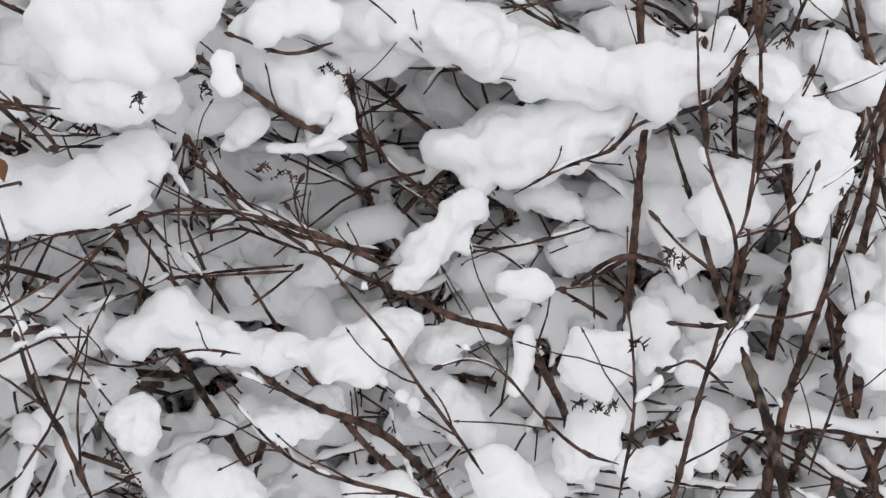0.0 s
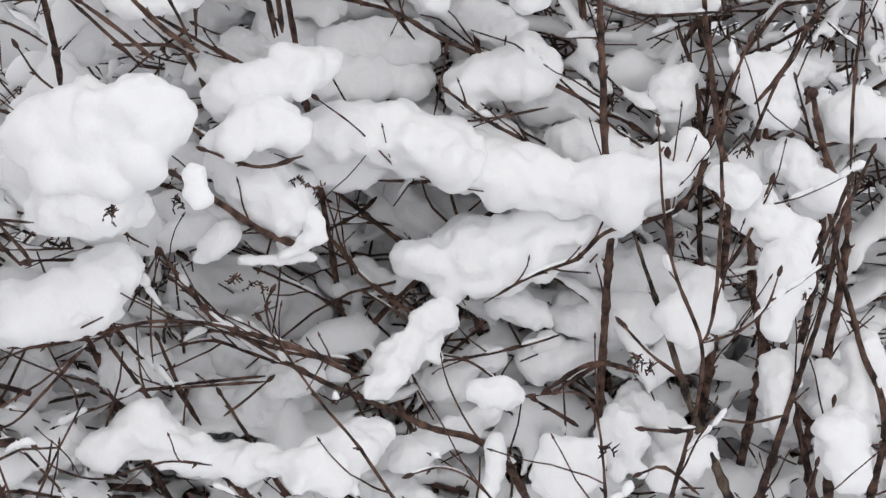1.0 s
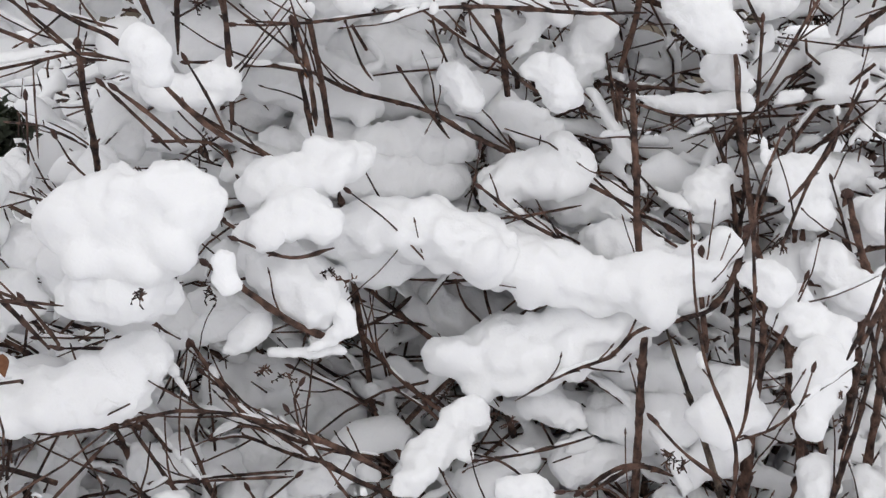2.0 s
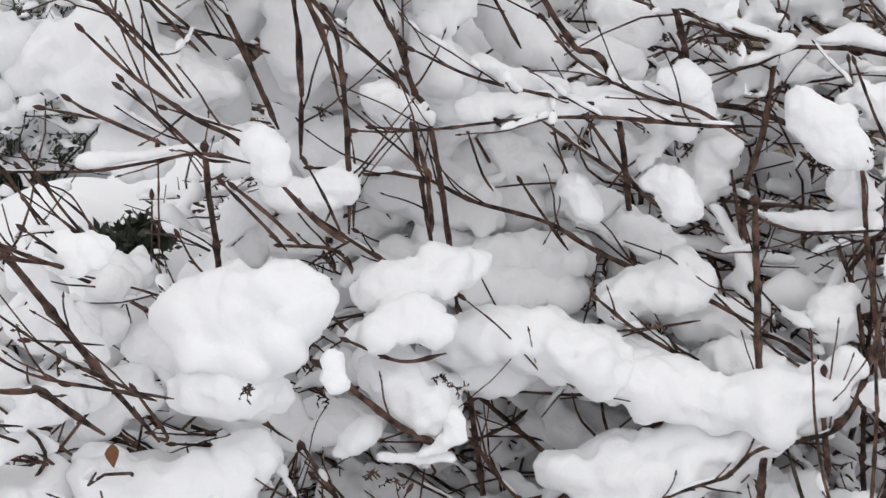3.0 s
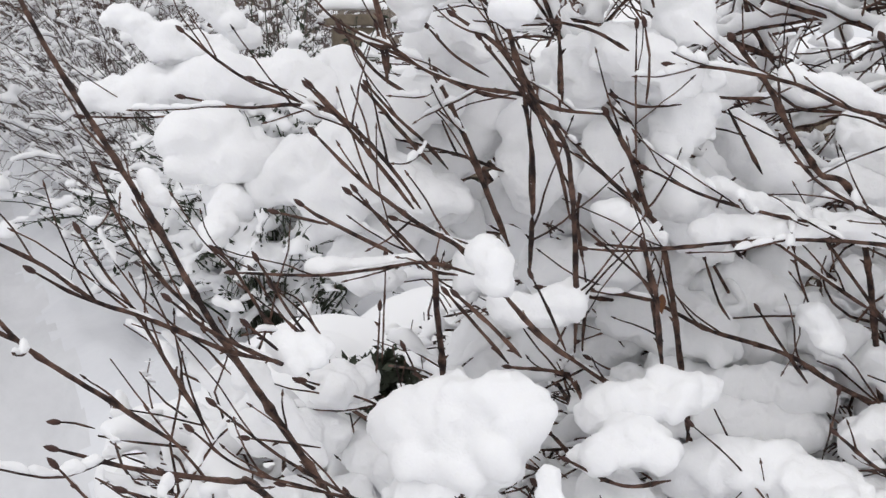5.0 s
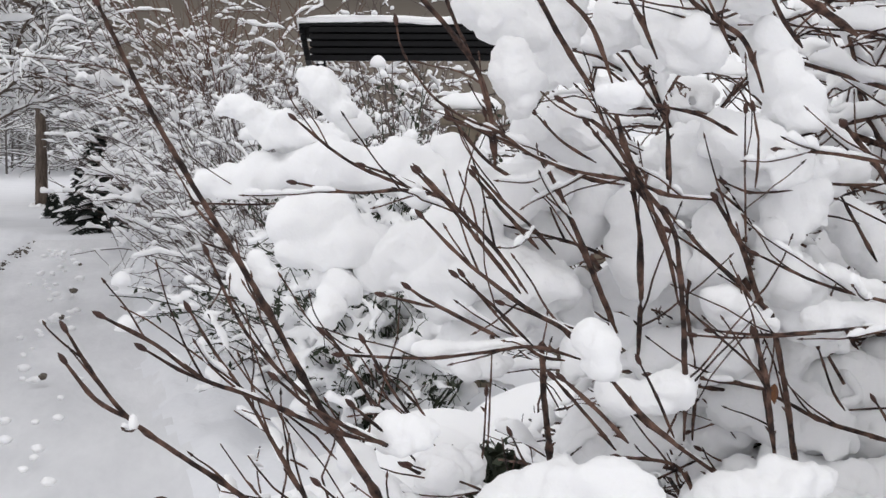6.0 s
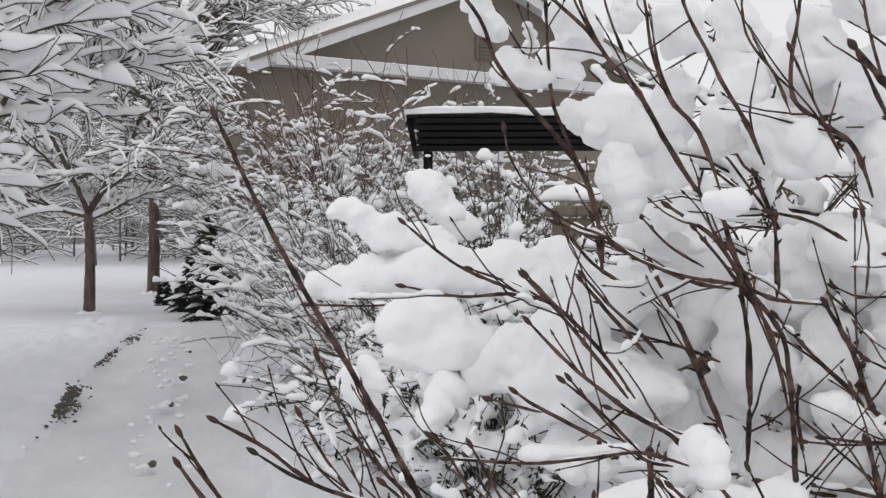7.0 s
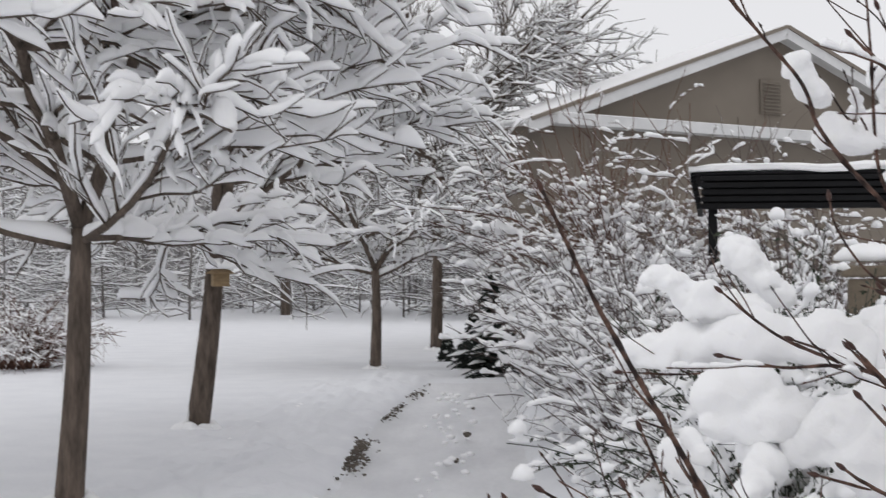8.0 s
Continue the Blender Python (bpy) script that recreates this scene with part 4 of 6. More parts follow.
branch([(0.390, 1.801, 1.430), (0.448, 1.768, 1.408), (0.485, 1.728, 1.384)], 0.0025, 0.0028)
branch([(0.437, 1.689, 1.425), (0.472, 1.690, 1.390), (0.507, 1.689, 1.356)], 0.0027, 0.0030)
branch([(0.510, 1.702, 1.423), (0.542, 1.692, 1.386), (0.577, 1.690, 1.355), (0.605, 1.689, 1.323)], 0.0027, 0.0034)
branch([(0.618, 1.775, 1.434), (0.651, 1.761, 1.356), (0.676, 1.746, 1.285), (0.703, 1.738, 1.217)], 0.0043, 0.0061)
branch([(0.576, 1.836, 1.352), (0.618, 1.823, 1.341), (0.667, 1.806, 1.327), (0.714, 1.788, 1.308)], 0.0030, 0.0037)
branch([(0.431, 1.666, 1.783), (0.470, 1.673, 1.748), (0.513, 1.685, 1.715), (0.540, 1.683, 1.678), (0.566, 1.678, 1.652), (0.600, 1.673, 1.591), (0.632, 1.665, 1.537), (0.654, 1.668, 1.512)], 0.0034, 0.0058)
branch([(0.553, 1.640, 1.807), (0.571, 1.655, 1.751), (0.585, 1.667, 1.691), (0.605, 1.667, 1.638), (0.634, 1.660, 1.604), (0.650, 1.657, 1.571), (0.667, 1.663, 1.527)], 0.0024, 0.0051)
branch([(0.569, 1.583, 1.797), (0.610, 1.602, 1.721), (0.627, 1.601, 1.690), (0.649, 1.598, 1.645), (0.675, 1.592, 1.600), (0.701, 1.606, 1.555)], 0.0023, 0.0050)
branch([(0.402, 1.653, 1.595), (0.410, 1.653, 1.562), (0.444, 1.657, 1.514), (0.485, 1.658, 1.487), (0.528, 1.667, 1.471), (0.572, 1.675, 1.443), (0.630, 1.676, 1.423), (0.696, 1.673, 1.412), (0.744, 1.675, 1.394), (0.805, 1.670, 1.387)], 0.0020, 0.0041)
branch([(0.805, 1.670, 1.387), (0.840, 1.672, 1.330), (0.869, 1.685, 1.265)], 0.0058, 0.0079)
branch([(0.279, 1.664, 1.841), (0.332, 1.676, 1.784), (0.379, 1.685, 1.730), (0.403, 1.715, 1.686), (0.436, 1.713, 1.640), (0.483, 1.706, 1.586), (0.516, 1.711, 1.539), (0.535, 1.717, 1.471), (0.541, 1.725, 1.439)], 0.0031, 0.0058)
branch([(0.446, 1.669, 1.851), (0.458, 1.688, 1.789), (0.476, 1.733, 1.656), (0.490, 1.734, 1.608), (0.511, 1.732, 1.564)], 0.0024, 0.0038)
branch([(0.598, 1.645, 1.507), (0.644, 1.619, 1.470), (0.677, 1.595, 1.411), (0.705, 1.570, 1.364), (0.724, 1.590, 1.313), (0.734, 1.597, 1.232), (0.742, 1.613, 1.102)], 0.0040, 0.0054)
branch([(0.744, 1.674, 1.373), (0.786, 1.652, 1.323), (0.835, 1.647, 1.277), (0.847, 1.648, 1.249)], 0.0035, 0.0042)
branch([(0.714, 1.720, 1.414), (0.723, 1.712, 1.336), (0.721, 1.704, 1.253), (0.714, 1.696, 1.184)], 0.0046, 0.0054)
branch([(0.684, 1.700, 1.498), (0.697, 1.695, 1.449), (0.719, 1.685, 1.401)], 0.0053, 0.0060)
branch([(0.753, 1.611, 1.801), (0.761, 1.650, 1.732), (0.757, 1.657, 1.693), (0.759, 1.662, 1.640), (0.785, 1.654, 1.612), (0.822, 1.639, 1.584), (0.838, 1.634, 1.550), (0.847, 1.630, 1.517)], 0.0032, 0.0053)
branch([(0.738, 1.448, 1.673), (0.771, 1.437, 1.631), (0.807, 1.421, 1.600), (0.844, 1.404, 1.570)], 0.0056, 0.0075)
branch([(0.786, 1.536, 1.672), (0.817, 1.529, 1.603), (0.841, 1.520, 1.564)], 0.0036, 0.0043)
branch([(0.708, 1.605, 1.500), (0.738, 1.593, 1.493), (0.761, 1.583, 1.483), (0.787, 1.571, 1.466)], 0.0030, 0.0034)
branch([(0.722, 1.632, 1.497), (0.726, 1.630, 1.450), (0.728, 1.628, 1.403)], 0.0031, 0.0034)
branch([(0.794, 1.545, 1.495), (0.800, 1.542, 1.451), (0.797, 1.542, 1.406)], 0.0023, 0.0027)
branch([(0.556, 1.508, 1.201), (0.586, 1.492, 1.172), (0.618, 1.472, 1.135)], 0.0037, 0.0041)
branch([(0.622, 1.537, 1.193), (0.654, 1.517, 1.152), (0.690, 1.506, 1.121)], 0.0045, 0.0055)
branch([(0.670, 1.575, 1.205), (0.686, 1.562, 1.167), (0.701, 1.546, 1.121)], 0.0023, 0.0030)
branch([(0.812, 1.574, 1.233), (0.822, 1.558, 1.176), (0.827, 1.553, 1.108)], 0.0044, 0.0051)
branch([(0.754, 1.752, 1.159), (0.824, 1.700, 1.158), (0.871, 1.643, 1.152)], 0.0040, 0.0048)
branch([(0.740, 1.611, 1.264), (0.779, 1.588, 1.226), (0.827, 1.568, 1.181)], 0.0021, 0.0027)
branch([(0.770, 1.647, 1.224), (0.818, 1.625, 1.222), (0.898, 1.585, 1.229)], 0.0021, 0.0025)
branch([(0.771, 1.597, 1.236), (0.828, 1.568, 1.233), (0.950, 1.526, 1.243), (1.051, 1.497, 1.240), (1.151, 1.447, 1.230), (1.236, 1.416, 1.226)], 0.0028, 0.0045)
branch([(0.842, 1.631, 1.322), (0.909, 1.592, 1.288), (0.995, 1.561, 1.264), (1.079, 1.540, 1.246), (1.188, 1.495, 1.227)], 0.0029, 0.0039)
branch([(0.997, 1.572, 1.357), (1.025, 1.549, 1.313), (1.075, 1.536, 1.280), (1.130, 1.518, 1.255), (1.188, 1.496, 1.238), (1.246, 1.467, 1.196)], 0.0033, 0.0043)
branch([(0.869, 1.627, 1.449), (0.929, 1.594, 1.443), (1.009, 1.569, 1.425), (1.077, 1.547, 1.394), (1.149, 1.520, 1.377), (1.221, 1.512, 1.340)], 0.0032, 0.0050)
branch([(1.008, 1.723, 1.478), (1.047, 1.699, 1.419), (1.077, 1.688, 1.360), (1.115, 1.682, 1.307)], 0.0069, 0.0084)
branch([(1.138, 1.582, 1.479), (1.167, 1.559, 1.416), (1.195, 1.558, 1.352), (1.223, 1.567, 1.292)], 0.0060, 0.0075)
branch([(0.923, 1.797, 1.194), (0.927, 1.788, 1.156), (0.931, 1.776, 1.110), (0.933, 1.755, 1.031)], 0.0039, 0.0047)
branch([(0.562, 1.562, 1.194), (0.598, 1.551, 1.151), (0.629, 1.541, 1.112)], 0.0029, 0.0036)
branch([(0.733, 1.868, 1.135), (0.770, 1.844, 1.089), (0.817, 1.815, 1.051), (0.870, 1.780, 1.011), (0.924, 1.766, 0.973)], 0.0035, 0.0055)
branch([(0.744, 1.840, 1.034), (0.812, 1.811, 1.025), (0.833, 1.791, 0.988), (0.838, 1.773, 0.940)], 0.0039, 0.0051)
branch([(0.854, 1.871, 1.122), (0.915, 1.842, 1.115), (0.957, 1.820, 1.112), (1.003, 1.755, 1.085), (1.077, 1.683, 1.063), (1.135, 1.633, 1.022), (1.239, 1.540, 0.970), (1.304, 1.470, 0.926)], 0.0043, 0.0059)
branch([(0.861, 1.533, 1.022), (0.907, 1.517, 0.979), (0.966, 1.518, 0.913), (0.984, 1.594, 0.925), (1.086, 1.615, 0.835)], 0.0018, 0.0026)
branch([(1.110, 1.635, 1.211), (1.142, 1.600, 1.151), (1.179, 1.588, 1.105), (1.249, 1.561, 1.060)], 0.0038, 0.0046)
branch([(1.054, 1.670, 1.213), (1.101, 1.632, 1.171), (1.158, 1.609, 1.129)], 0.0034, 0.0042)
branch([(1.310, 1.777, 1.082), (1.302, 1.766, 1.017), (1.296, 1.756, 0.969)], 0.0077, 0.0082)
branch([(0.994, 1.758, 1.184), (1.007, 1.740, 1.127), (1.018, 1.728, 1.104)], 0.0027, 0.0031)
branch([(1.027, 1.669, 1.127), (1.046, 1.648, 1.088), (1.077, 1.626, 1.035)], 0.0030, 0.0038)
branch([(1.075, 1.554, 1.039), (1.064, 1.549, 0.997), (1.049, 1.543, 0.955)], 0.0019, 0.0022)
branch([(0.115, 1.318, 1.120), (0.188, 1.324, 1.093), (0.277, 1.336, 1.069), (0.292, 1.354, 1.063), (0.330, 1.374, 1.023), (0.360, 1.377, 0.995)], 0.0028, 0.0061)
branch([(0.275, 1.436, 1.119), (0.340, 1.428, 1.061), (0.431, 1.439, 0.998)], 0.0024, 0.0032)
branch([(0.254, 1.452, 1.090), (0.304, 1.452, 1.046), (0.392, 1.453, 1.011), (0.439, 1.456, 0.990)], 0.0021, 0.0030)
branch([(0.416, 1.681, 1.075), (0.464, 1.684, 1.046), (0.531, 1.684, 0.999)], 0.0035, 0.0048)
branch([(0.422, 1.680, 1.076), (0.488, 1.668, 1.052), (0.534, 1.669, 1.026), (0.573, 1.666, 0.983)], 0.0024, 0.0031)
branch([(0.112, 1.265, 1.120), (0.152, 1.270, 1.077), (0.214, 1.257, 1.082)], 0.0023, 0.0028)
branch([(0.172, 1.301, 1.081), (0.219, 1.300, 1.062), (0.267, 1.308, 1.046)], 0.0019, 0.0024)
branch([(0.693, 1.515, 0.999), (0.755, 1.499, 0.968), (0.814, 1.493, 0.970)], 0.0030, 0.0040)
branch([(0.666, 1.542, 0.965), (0.722, 1.530, 0.914), (0.767, 1.513, 0.873), (0.820, 1.493, 0.842)], 0.0052, 0.0070)
branch([(1.042, 1.503, 1.003), (1.087, 1.482, 0.962), (1.139, 1.469, 0.927), (1.211, 1.460, 0.880)], 0.0033, 0.0048)
branch([(1.069, 1.527, 0.947), (1.121, 1.494, 0.954), (1.175, 1.457, 0.967)], 0.0026, 0.0030)
branch([(0.747, 1.685, 1.493), (0.746, 1.684, 1.439), (0.747, 1.681, 1.390)], 0.0028, 0.0032)
branch([(0.811, 1.601, 1.494), (0.810, 1.599, 1.414), (0.813, 1.602, 1.333)], 0.0017, 0.0021)
branch([(0.502, 1.683, 1.419), (0.536, 1.670, 1.376), (0.579, 1.674, 1.331)], 0.0034, 0.0044)
branch([(0.442, 1.729, 1.423), (0.484, 1.706, 1.375), (0.518, 1.682, 1.329), (0.554, 1.665, 1.279)], 0.0030, 0.0044)
branch([(0.676, 1.619, 0.828), (0.685, 1.573, 0.797), (0.697, 1.513, 0.768), (0.745, 1.473, 0.747), (0.801, 1.445, 0.714), (0.854, 1.436, 0.671)], 0.0046, 0.0064)
branch([(0.379, 1.552, 0.828), (0.467, 1.532, 0.801), (0.560, 1.520, 0.800), (0.613, 1.509, 0.799), (0.688, 1.496, 0.775), (0.779, 1.490, 0.720), (0.877, 1.469, 0.660)], 0.0031, 0.0048)
branch([(1.017, 1.795, 0.802), (1.078, 1.753, 0.798), (1.146, 1.705, 0.798), (1.185, 1.659, 0.792), (1.240, 1.575, 0.773)], 0.0038, 0.0054)
branch([(1.000, 1.769, 0.806), (1.033, 1.700, 0.765), (1.069, 1.653, 0.724)], 0.0062, 0.0078)
branch([(0.993, 1.715, 0.743), (1.032, 1.700, 0.763), (1.068, 1.709, 0.775)], 0.0041, 0.0053)
branch([(1.340, 1.312, 0.939), (1.299, 1.294, 0.884), (1.264, 1.296, 0.852), (1.224, 1.314, 0.840), (1.177, 1.338, 0.827), (1.142, 1.350, 0.795), (1.093, 1.380, 0.772), (1.032, 1.408, 0.737)], 0.0082, 0.0030)
branch([(1.191, 1.270, 0.996), (1.168, 1.228, 0.910), (1.150, 1.184, 0.841), (1.135, 1.116, 0.776), (1.121, 1.101, 0.701), (1.079, 1.087, 0.602), (1.024, 1.066, 0.462)], 0.0024, 0.0084)
branch([(1.273, 1.327, 0.918), (1.260, 1.308, 0.865), (1.253, 1.285, 0.795)], 0.0056, 0.0064)
branch([(1.242, 1.181, 1.119), (1.215, 1.185, 1.035), (1.189, 1.153, 0.932), (1.165, 1.126, 0.854), (1.149, 1.115, 0.795), (1.134, 1.115, 0.773)], 0.0031, 0.0041)
branch([(1.191, 1.057, 0.875), (1.171, 1.054, 0.838), (1.156, 1.078, 0.802), (1.137, 1.114, 0.776)], 0.0017, 0.0030)
branch([(1.227, 1.201, 0.603), (1.223, 1.147, 0.544), (1.218, 1.104, 0.499), (1.206, 1.060, 0.449), (1.191, 1.018, 0.400), (1.169, 0.974, 0.348)], 0.0130, 0.0198)
branch([(1.361, 1.140, 0.631), (1.310, 1.121, 0.562), (1.262, 1.101, 0.501), (1.217, 1.075, 0.444)], 0.0116, 0.0155)
branch([(1.381, 1.166, 0.602), (1.364, 1.112, 0.527), (1.347, 1.067, 0.467), (1.347, 1.007, 0.391), (1.331, 0.958, 0.325)], 0.0136, 0.0160)
branch([(1.471, 1.331, 0.751), (1.448, 1.310, 0.686), (1.422, 1.238, 0.598), (1.406, 1.182, 0.567)], 0.0140, 0.0148)
branch([(1.450, 1.427, 0.861), (1.421, 1.394, 0.758), (1.401, 1.360, 0.678)], 0.0108, 0.0116)
branch([(1.306, 1.177, 0.924), (1.270, 1.175, 0.858), (1.236, 1.182, 0.810)], 0.0029, 0.0043)
branch([(0.719, 1.452, 0.793), (0.725, 1.405, 0.766), (0.740, 1.349, 0.718), (0.754, 1.299, 0.683), (0.773, 1.256, 0.628), (0.797, 1.219, 0.574), (0.822, 1.189, 0.514)], 0.0020, 0.0041)
branch([(0.552, 1.321, 0.672), (0.563, 1.298, 0.650), (0.590, 1.261, 0.606), (0.623, 1.243, 0.574), (0.674, 1.217, 0.547), (0.750, 1.188, 0.507)], 0.0023, 0.0046)
branch([(0.345, 1.361, 0.794), (0.345, 1.331, 0.751), (0.355, 1.301, 0.715), (0.364, 1.255, 0.645)], 0.0039, 0.0048)
branch([(0.436, 1.481, 0.701), (0.449, 1.461, 0.680), (0.494, 1.442, 0.657), (0.570, 1.434, 0.656), (0.626, 1.420, 0.636)], 0.0017, 0.0030)
branch([(0.653, 1.453, 0.596), (0.678, 1.415, 0.565), (0.711, 1.390, 0.541)], 0.0121, 0.0128)
branch([(0.759, 1.361, 0.484), (0.773, 1.330, 0.461), (0.792, 1.295, 0.439)], 0.0124, 0.0139)
branch([(0.815, 1.470, 0.664), (0.852, 1.432, 0.644), (0.915, 1.382, 0.604)], 0.0110, 0.0124)
branch([(0.946, 1.201, 0.727), (0.987, 1.168, 0.732), (0.993, 1.142, 0.710), (0.985, 1.117, 0.655), (0.966, 1.089, 0.590), (0.931, 1.066, 0.506)], 0.0017, 0.0037)
branch([(0.767, 1.203, 0.685), (0.796, 1.188, 0.692), (0.827, 1.164, 0.675), (0.850, 1.118, 0.630), (0.882, 1.082, 0.590), (0.925, 1.065, 0.563)], 0.0020, 0.0036)
branch([(1.048, 1.115, 0.686), (1.075, 1.099, 0.681), (1.110, 1.090, 0.676)], 0.0038, 0.0048)
branch([(0.382, 1.595, 0.700), (0.433, 1.571, 0.686), (0.488, 1.572, 0.717), (0.548, 1.575, 0.759)], 0.0025, 0.0032)
branch([(0.613, 1.560, 0.678), (0.683, 1.526, 0.677), (0.750, 1.500, 0.671)], 0.0025, 0.0033)
branch([(0.770, 1.529, 0.652), (0.734, 1.534, 0.630), (0.706, 1.538, 0.616)], 0.0022, 0.0030)
branch([(0.938, 1.636, 0.773), (0.965, 1.586, 0.719), (1.011, 1.522, 0.669)], 0.0047, 0.0055)
branch([(0.972, 1.663, 0.634), (0.984, 1.630, 0.594), (0.991, 1.597, 0.555)], 0.0066, 0.0082)
branch([(0.866, 1.709, 0.713), (0.919, 1.660, 0.683), (0.963, 1.648, 0.643)], 0.0036, 0.0048)
branch([(0.517, 1.872, 0.860), (0.541, 1.848, 0.823), (0.557, 1.830, 0.797)], 0.0051, 0.0058)
branch([(0.505, 1.847, 0.796), (0.530, 1.829, 0.776), (0.552, 1.809, 0.751)], 0.0051, 0.0062)
branch([(0.455, 1.776, 0.636), (0.493, 1.747, 0.607), (0.538, 1.712, 0.576)], 0.0055, 0.0066)
branch([(0.489, 1.783, 0.897), (0.564, 1.743, 0.864), (0.638, 1.706, 0.847), (0.683, 1.671, 0.816)], 0.0026, 0.0041)
branch([(0.493, 1.655, 0.871), (0.565, 1.626, 0.864), (0.617, 1.603, 0.862)], 0.0021, 0.0025)
branch([(0.670, 1.622, 0.827), (0.637, 1.586, 0.758), (0.625, 1.563, 0.711)], 0.0018, 0.0022)
branch([(0.681, 1.646, 0.814), (0.656, 1.642, 0.784), (0.637, 1.652, 0.743)], 0.0018, 0.0026)
branch([(1.068, 1.185, 0.793), (1.082, 1.147, 0.763), (1.111, 1.108, 0.735)], 0.0021, 0.0027)
branch([(0.770, 1.756, 0.960), (0.801, 1.727, 0.927), (0.840, 1.699, 0.910)], 0.0046, 0.0053)
branch([(0.689, 1.791, 0.955), (0.722, 1.764, 0.925), (0.755, 1.743, 0.913)], 0.0046, 0.0053)
branch([(1.348, 1.558, 0.910), (1.345, 1.538, 0.866), (1.342, 1.525, 0.836)], 0.0099, 0.0108)
branch([(1.298, 1.561, 0.898), (1.351, 1.513, 0.900), (1.386, 1.460, 0.869)], 0.0045, 0.0057)
branch([(1.561, 1.337, 0.941), (1.551, 1.325, 0.897), (1.546, 1.308, 0.858)], 0.0091, 0.0099)
branch([(1.291, 1.050, 0.972), (1.267, 1.048, 0.923), (1.248, 1.056, 0.874)], 0.0034, 0.0044)
branch([(1.384, 1.093, 0.612), (1.360, 1.078, 0.566), (1.319, 1.069, 0.506)], 0.0039, 0.0047)
branch([(1.273, 1.027, 0.593), (1.237, 1.013, 0.538), (1.189, 0.996, 0.471)], 0.0026, 0.0030)
branch([(1.023, 1.478, 0.620), (1.049, 1.461, 0.624), (1.101, 1.427, 0.637), (1.156, 1.392, 0.656)], 0.0031, 0.0043)
branch([(1.132, 1.363, 0.590), (1.167, 1.348, 0.613), (1.193, 1.332, 0.625), (1.220, 1.298, 0.617)], 0.0047, 0.0058)
branch([(1.132, 1.409, 0.550), (1.148, 1.383, 0.537), (1.166, 1.354, 0.522)], 0.0040, 0.0052)
branch([(0.614, 1.733, 0.656), (0.643, 1.711, 0.639), (0.675, 1.678, 0.609)], 0.0039, 0.0055)
branch([(0.693, 1.678, 0.621), (0.705, 1.649, 0.586), (0.715, 1.623, 0.555)], 0.0039, 0.0051)
branch([(0.730, 1.680, 0.652), (0.765, 1.663, 0.653), (0.806, 1.629, 0.633), (0.842, 1.599, 0.618)], 0.0035, 0.0043)
branch([(0.416, 1.385, 0.682), (0.427, 1.361, 0.639), (0.444, 1.338, 0.586)], 0.0016, 0.0019)
branch([(0.541, 1.552, 0.717), (0.552, 1.539, 0.704), (0.562, 1.525, 0.687)], 0.0018, 0.0021)
branch([(1.277, 1.500, 1.093), (1.304, 1.471, 1.078), (1.336, 1.438, 1.070), (1.402, 1.374, 1.080)], 0.0035, 0.0043)
branch([(1.456, 1.659, 1.278), (1.433, 1.653, 1.155), (1.405, 1.652, 1.064), (1.391, 1.618, 0.934), (1.377, 1.585, 0.829)], 0.0077, 0.0120)
branch([(1.733, 1.730, 0.959), (1.734, 1.705, 0.896), (1.721, 1.692, 0.833)], 0.0156, 0.0166)
branch([(0.422, 1.476, 0.997), (0.452, 1.466, 0.942), (0.447, 1.494, 0.932)], 0.0028, 0.0038)
branch([(0.357, 1.498, 1.009), (0.411, 1.480, 0.998), (0.465, 1.478, 0.980)], 0.0022, 0.0028)
branch([(1.176, 1.653, 0.924), (1.205, 1.623, 0.902), (1.245, 1.580, 0.877), (1.267, 1.554, 0.860)], 0.0033, 0.0033)
branch([(1.082, 1.680, 1.205), (1.085, 1.670, 1.171), (1.115, 1.648, 1.076)], 0.0023, 0.0031)
branch([(0.829, 1.785, 1.305), (0.816, 1.781, 1.247), (0.819, 1.761, 1.159), (0.809, 1.743, 1.072)], 0.0034, 0.0042)
branch([(0.893, 1.736, 1.217), (0.897, 1.714, 1.129), (0.905, 1.699, 1.053)], 0.0038, 0.0050)
branch([(0.492, 1.699, 1.299), (0.528, 1.679, 1.253), (0.572, 1.665, 1.207), (0.608, 1.661, 1.197)], 0.0027, 0.0038)
branch([(0.536, 1.679, 1.266), (0.621, 1.653, 1.235)], 0.0021, 0.0027)
branch([(0.508, 1.620, 0.866), (0.570, 1.595, 0.861), (0.596, 1.587, 0.865)], 0.0028, 0.0032)
branch([(0.762, 1.496, 0.799), (0.751, 1.493, 0.784), (0.747, 1.476, 0.753)], 0.0021, 0.0025)
branch([(1.117, 1.181, 0.558), (1.143, 1.163, 0.567), (1.161, 1.116, 0.543)], 0.0030, 0.0037)
branch([(1.334, 1.208, 1.286), (1.299, 1.228, 1.211), (1.270, 1.239, 1.150)], 0.0032, 0.0039)
branch([(1.422, 1.391, 1.199), (1.415, 1.384, 1.148), (1.405, 1.372, 1.082)], 0.0035, 0.0043)
branch([(1.358, 1.198, 1.098), (1.328, 1.207, 1.036), (1.298, 1.215, 0.951)], 0.0029, 0.0036)
branch([(1.397, 1.439, 1.293), (1.409, 1.414, 1.235), (1.421, 1.389, 1.185)], 0.0031, 0.0035)
branch([(1.256, 1.457, 1.116), (1.244, 1.433, 1.031), (1.224, 1.393, 0.912)], 0.0084, 0.0099)
branch([(1.408, 1.402, 1.049), (1.401, 1.374, 0.977), (1.393, 1.348, 0.912)], 0.0119, 0.0143)
